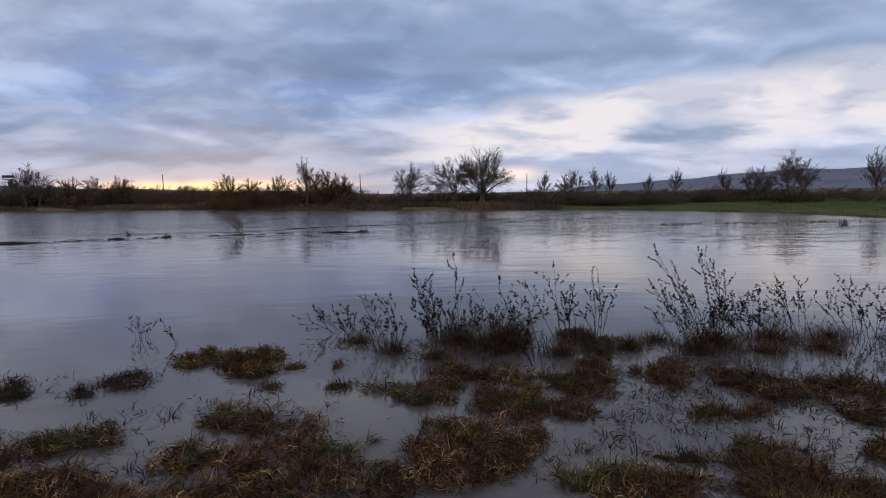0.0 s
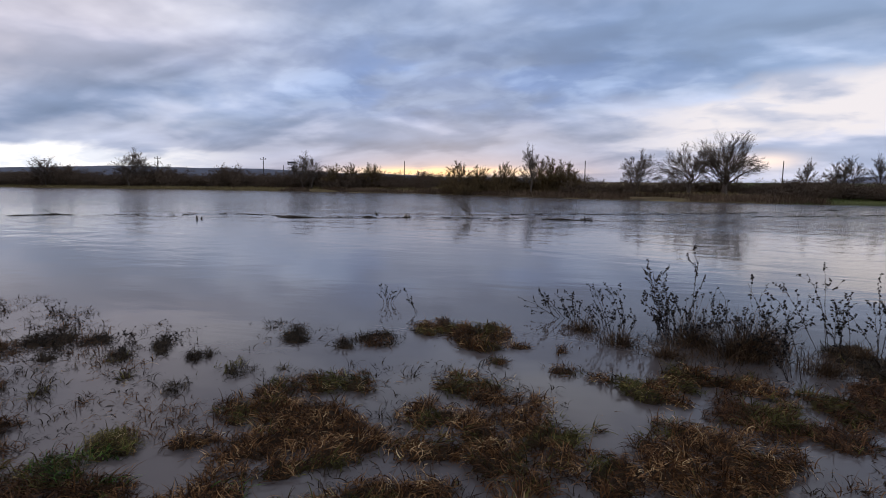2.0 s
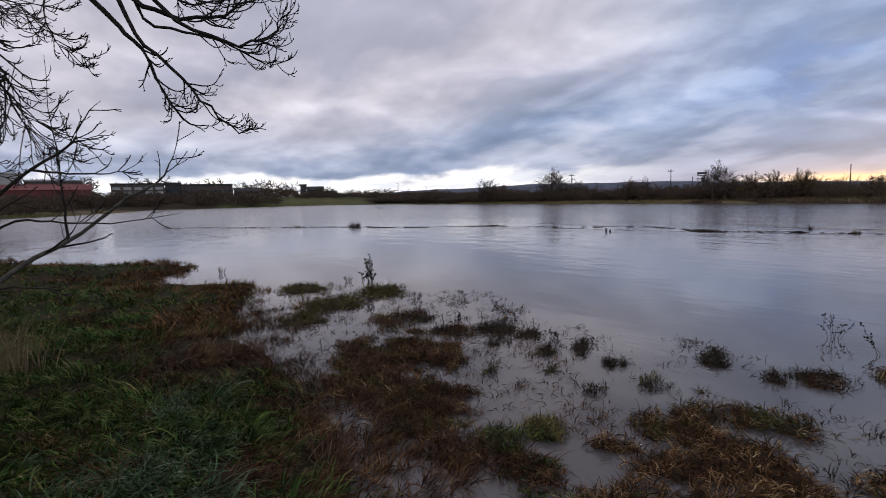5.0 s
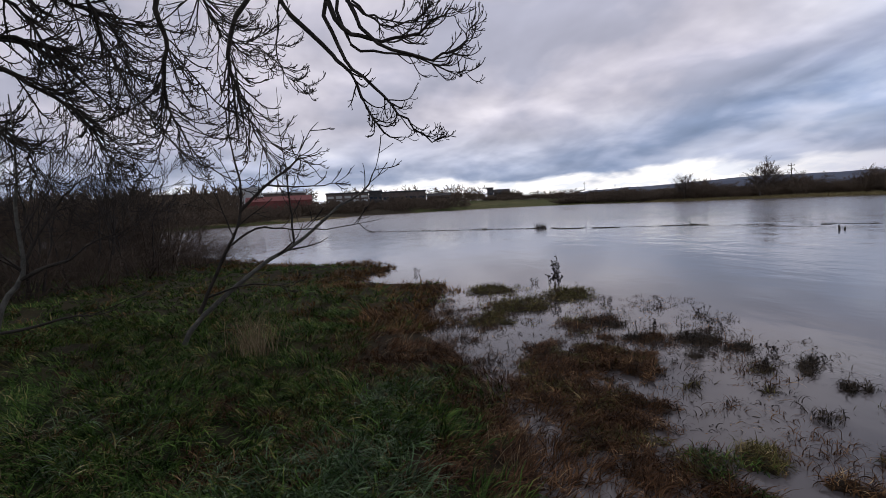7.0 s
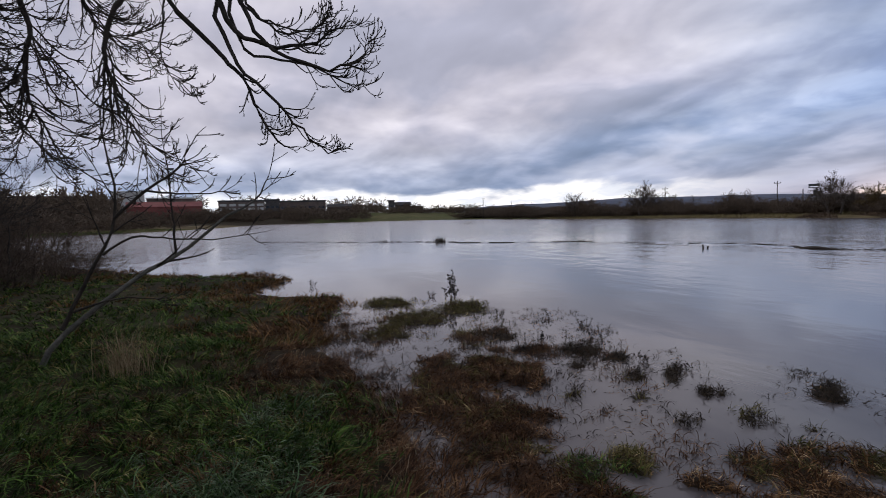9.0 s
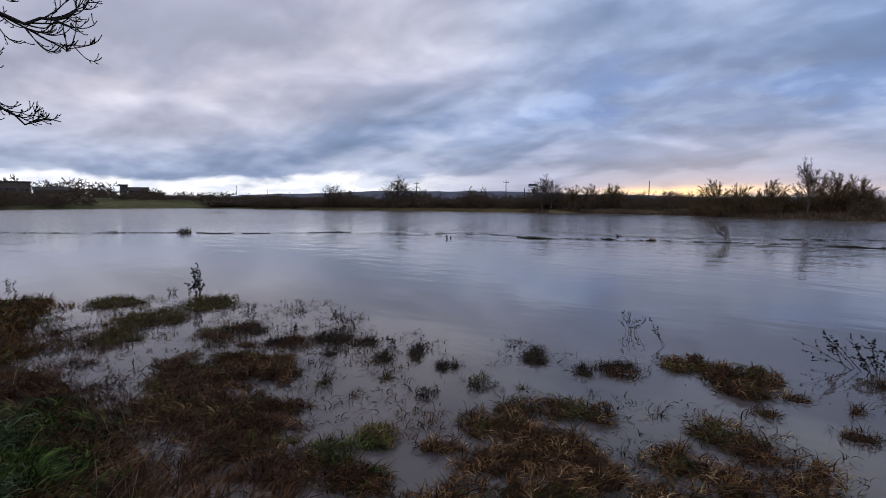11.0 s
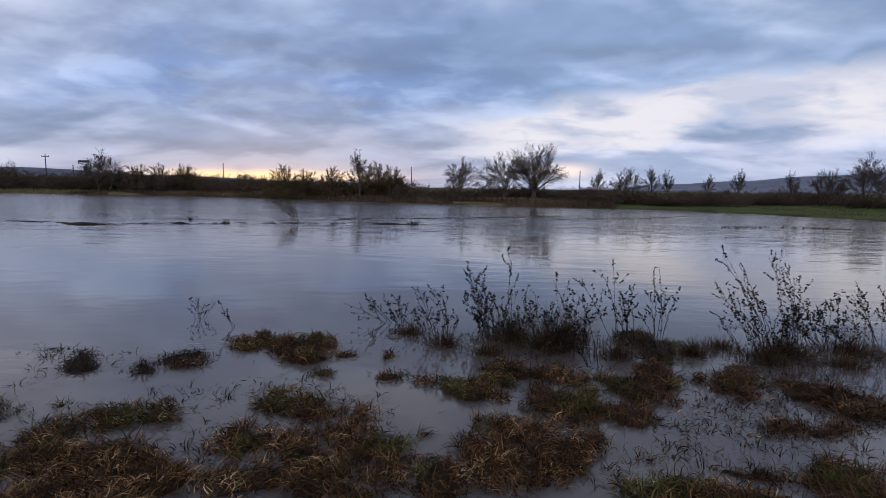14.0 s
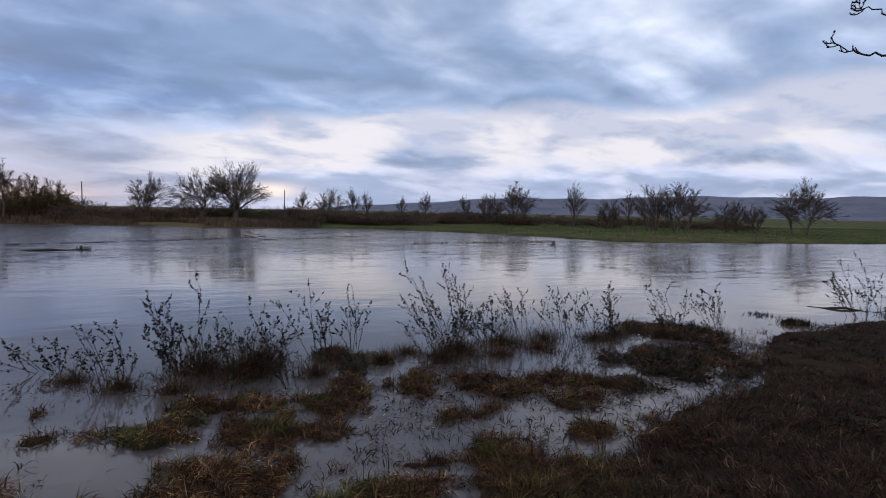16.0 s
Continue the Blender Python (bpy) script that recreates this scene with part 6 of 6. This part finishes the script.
places = list(zip(rng.uniform(-312, -255, 150), rng.uniform(-85, 45, 150), rng.uniform(2.0, 3.4, 150), rng.uniform(1.1, 2.5, 150), rng.uniform(0, 6.28, 150)))
scrub("slope_scrub", [p for p in places if shore(p[0], p[1]) < -2], "brown scrub on the slope below the buildings", base=FAR_BUSHES)
places = [(*polar(rng.uniform(79, 113), rng.uniform(345, 390)), rng.uniform(3, 4.5), rng.uniform(2.6, 4.4), rng.uniform(0, 6.28)) for _ in range(70)]
places += [(*polar(az, d), rng.uniform(2.0, 3.0), (1.7 + d * math.tan(radians(rng.uniform(2.1, 3.0)))) / 2.6, rng.uniform(0, 6.28)) for az, d in zip(rng.uniform(103.5, 126, 120), rng.uniform(150, 230, 120))]
scrub("far_trees", places, "bare dark trees behind the western buildings", base=FAR_BUSHES)
places = [(*polar(rng.uniform(56, 82), rng.uniform(290, 380)), rng.uniform(3, 4.5), rng.uniform(0.9, 2.0), rng.uniform(0, 6.28)) for _ in range(80)]
places += [(*polar(rng.uniform(72.5, 77.0), rng.uniform(340, 352)), rng.uniform(1.4, 2.2), rng.uniform(1.2, 2.4), rng.uniform(0, 6.28)) for _ in range(22)]
scrub("far_hedge", places, "far dark hedge beyond the western meadow", base=FAR_BUSHES)

# ---- poles, gantry, mast ----
WOOD_POLE = surface("weathered_pole", (0.045, 0.036, 0.030), (0.10, 0.085, 0.07), 3.0, 0.85, 0.0)
STEEL = surface("dark_steel", (0.035, 0.036, 0.038), (0.08, 0.08, 0.082), 2.0, 0.6, 0.0, spec=0.5)


def box(bm, x0, x1, y0, y1, z0, z1):
    v = [bm.verts.new((x, y, z)) for z in (z0, z1) for x, y in ((x0, y0), (x1, y0), (x1, y1), (x0, y1))]
    for f in ((3, 2, 1, 0), (4, 5, 6, 7), (0, 1, 5, 4), (1, 2, 6, 5), (2, 3, 7, 6), (3, 0, 4, 7)):
        bm.faces.new([v[i] for i in f])


def boxes(name, mat, *dims):
    bm = bmesh.new()
    for d in dims:
        box(bm, *d)
    me = bpy.data.meshes.new(name)
    bm.to_mesh(me), bm.free()
    me.materials.append(mat)
    return me


def pole(az, dist, el, arm, label):
    x, y = polar(az, dist)
    z = float(height(x, y))
    tall = 1.7 + dist * math.tan(radians(el)) - z
    ob = thing("utility_pole", x, y, z, az, label=label, category="pole", group="poles along the far bank")
    sh = Shape()
    sh.tubes(np.array([[(0, 0, -0.5), (0, 0, tall * 0.5), (0, 0, tall)]]), np.array([[0.10, 0.085, 0.07]]), 8)
    part("shaft", sh.mesh("shaft", WOOD_POLE), ob)
    if arm:
        part("crossarm", boxes("crossarm", WOOD_POLE, (-0.6, 0.6, -0.06, 0.06, tall - 0.50, tall - 0.38)), ob)
        for k in (-0.5, 0.0, 0.5):
            part("insulator", boxes("insulator", STEEL, (k - 0.05, k + 0.05, -0.05, 0.05, tall - 0.38, tall - 0.22)), ob)


for az, dist, el, arm in ((26.8, 120, 2.05, 0), (8.4, 110, 2.1, 0), (40.8, 125, 2.3, 1), (50.1, 130, 2.2, 1), (52.1, 135, 2.4, 1), (58.6, 150, 1.75, 1), (-8.8, 110, 1.9, 0), (67.9, 220, 1.75, 1), (65.0, 220, 1.4, 0), (38.9, 120, 1.5, 0)):
    pole(az, dist, el, arm, "wooden utility pole with a crossarm beyond the far bank" if arm else "thin plain pole beyond the far bank")
gx0, gy0 = polar(38.1, 112)
gz0 = float(height(gx0, gy0))
gan = thing("signal_gantry", gx0, gy0, gz0, 38, label="dark steel railway signal gantry with a wide top", category="gantry")
part("mast", boxes("mast", STEEL, (0.2, 0.5, -0.15, 0.15, -0.4, 4.2), (0.8, 1.0, -0.15, 0.15, -0.4, 4.2)), gan)
part("platform", boxes("platform", STEEL, (-0.8, 0.8, -0.4, 0.4, 4.2, 4.30)), gan)
part("hood", boxes("hood", STEEL, (-0.8, 0.8, -0.35, 0.35, 4.48, 4.86), (-0.75, -0.68, -0.3, 0.3, 4.30, 4.75), (0.68, 0.75, -0.3, 0.3, 4.30, 4.75)), gan)
part("signal_head", boxes("signal_head", STEEL, (-0.1, 0.35, -0.2, 0.2, 3.0, 3.9)), gan)
mx, my = polar(98.3, 330)
mz = float(height(mx, my))
mast = thing("lattice_mast", mx, my, mz, 98, label="tall slim lattice mast behind the buildings", category="mast")
mt = 1.7 + 330 * math.tan(radians(5.1)) - mz
legs, braces = Shape(), Shape()
LP = np.array([[(sx * 1.3, sy * 1.3, -0.5), (sx * 1.0, sy * 1.0, mt)] for sx, sy in ((-1, -1), (1, -1), (1, 1), (-1, 1))])
zz = np.linspace(0, mt, 12)
BP = np.array([[(s0 * 1.2, t0 * 1.2, a0), (s1 * 1.2, t1 * 1.2, b0)] for a0, b0 in zip(zz[:-1], zz[1:]) for (s0, t0), (s1, t1) in (((-1, -1), (1, -1)), ((1, -1), (1, 1)), ((1, 1), (-1, 1)), ((-1, 1), (-1, -1)))])
legs.tubes(LP, np.full(LP.shape[:2], 0.14), 5), braces.tubes(BP, np.full(BP.shape[:2], 0.07), 4)
part("legs", legs.mesh("legs", STEEL), mast), part("braces", braces.mesh("braces", STEEL), mast)
part("headframe", boxes("headframe", STEEL, (-1.6, 1.6, -1.6, 1.6, mt - 1.0, mt)), mast)

# ---- buildings on the western slope ----
BRICK = surface("dull_brick", (0.10, 0.075, 0.065), (0.17, 0.13, 0.11), 0.4, 0.9, 0.0)
REDWALL = surface("red_cladding", (0.16, 0.052, 0.046), (0.23, 0.078, 0.068), 0.3, 0.7, 0.0)
PALE = surface("pale_cladding", (0.36, 0.35, 0.33), (0.50, 0.49, 0.46), 0.3, 0.7, 0.0)
ROOFS = surface("dark_roofing", (0.040, 0.038, 0.040), (0.085, 0.08, 0.08), 0.4, 0.85, 0.0)
GLASS = surface("dark_window_glass", (0.020, 0.024, 0.030), (0.035, 0.040, 0.050), 0.2, 0.12, 0.0, spec=0.6)
STONE = surface("dark_stone", (0.055, 0.050, 0.048), (0.11, 0.10, 0.095), 0.5, 0.9, 0.0)


def block(name, az0, az1, dist, el0, el1, wall, roof, label, bands=0, pitched=False, band_mat=GLASS):
    """A building seen between two headings, its roofline at el1."""
    mid = (az0 + az1) / 2
    x, y = polar(mid, dist)
    z = min(float(height(x, y)), 1.7 + dist * math.tan(radians(el0)))
    w = dist * math.tan(radians(abs(az0 - az1)) / 2)
    h = 1.7 + dist * math.tan(radians(el1)) - z
    ob = thing(name, x, y, z, mid, label=label, category="building")
    dp = min(w, 16)
    wallh = h - (0.8 if not pitched else h * 0.3)
    part("wall", boxes("wall", wall, (-w, w, -dp / 2, dp / 2, -1.0, wallh)), ob)
    if pitched:
        bm = bmesh.new()
        o = 0.5
        a = [bm.verts.new(p) for p in ((-w - o, -dp / 2 - o, wallh), (w + o, -dp / 2 - o, wallh), (w + o, dp / 2 + o, wallh), (-w - o, dp / 2 + o, wallh), (-w - o, 0, h), (w + o, 0, h))]
        for f in ((0, 1, 5, 4), (2, 3, 4, 5), (1, 2, 5), (3, 0, 4), (3, 2, 1, 0)):
            bm.faces.new([a[i] for i in f])
        me = bpy.data.meshes.new("roof")
        bm.to_mesh(me), bm.free()
        me.materials.append(roof)
        part("roof", me, ob)
    else:
        part("roof", boxes("roof", roof, (-w - 0.4, w + 0.4, -dp / 2 - 0.4, dp / 2 + 0.4, wallh, h)), ob)
    for r in range(bands):
        zc = wallh * (0.45 + 0.3 * r) if bands > 1 else wallh * 0.55
        k = max(3, int(w / 2.2))
        for c in range(k):
            xc = -w + (c + 0.5) * 2 * w / k
            hw = w / k * 0.72
            win = part("window", boxes("window", band_mat, (xc - hw, xc + hw, -dp / 2 - 0.08, -dp / 2 + 0.02, zc - 0.65, zc + 0.65)), ob)
    return ob


block("low_hall", 94.3, 90.1, 320, 1.0, 2.02, BRICK, ROOFS, "long low flat-roofed hall with a pale window band", 2, band_mat=PALE)
block("office_block", 90.0, 88.7, 322, 0.9, 2.10, STONE, ROOFS, "dark flat-roofed block at the end of a hall", 1)
block("office_block", 88.6, 84.2, 325, 0.9, 1.90, BRICK, ROOFS, "flat-roofed brown brick block above the scrub", 1)
block("brick_house", 84.0, 81.6, 330, 0.8, 1.50, BRICK, ROOFS, "low brown brick house above the scrub", 1, True)
block("red_shed", 102.0, 95.9, 300, 1.0, 2.00, REDWALL, REDWALL, "long red-clad shed on the western slope", 0, True)
block("white_hall", 103.2, 100.6, 315, 1.6, 2.95, PALE, PALE, "pale industrial hall behind a red shed", 0)
block("white_hall", 110.0, 104.2, 330, 1.6, 2.50, BRICK, ROOFS, "long industrial hall half hidden by trees", 1)
block("low_hall", 100.4, 96.5, 340, 1.4, 2.35, BRICK, PALE, "low hall behind the red shed", 0)
block("stone_house", 77.1, 75.5, 360, 0.6, 1.55, STONE, ROOFS, "dark stone house beside a square tower", 1, True)
block("stone_house", 75.5, 74.2, 365, 0.6, 1.1, STONE, ROOFS, "low dark stone building", 0, True)
block("stone_tower", 77.75, 77.15, 358, 0.6, 1.78, STONE, ROOFS, "square dark stone tower", 1)
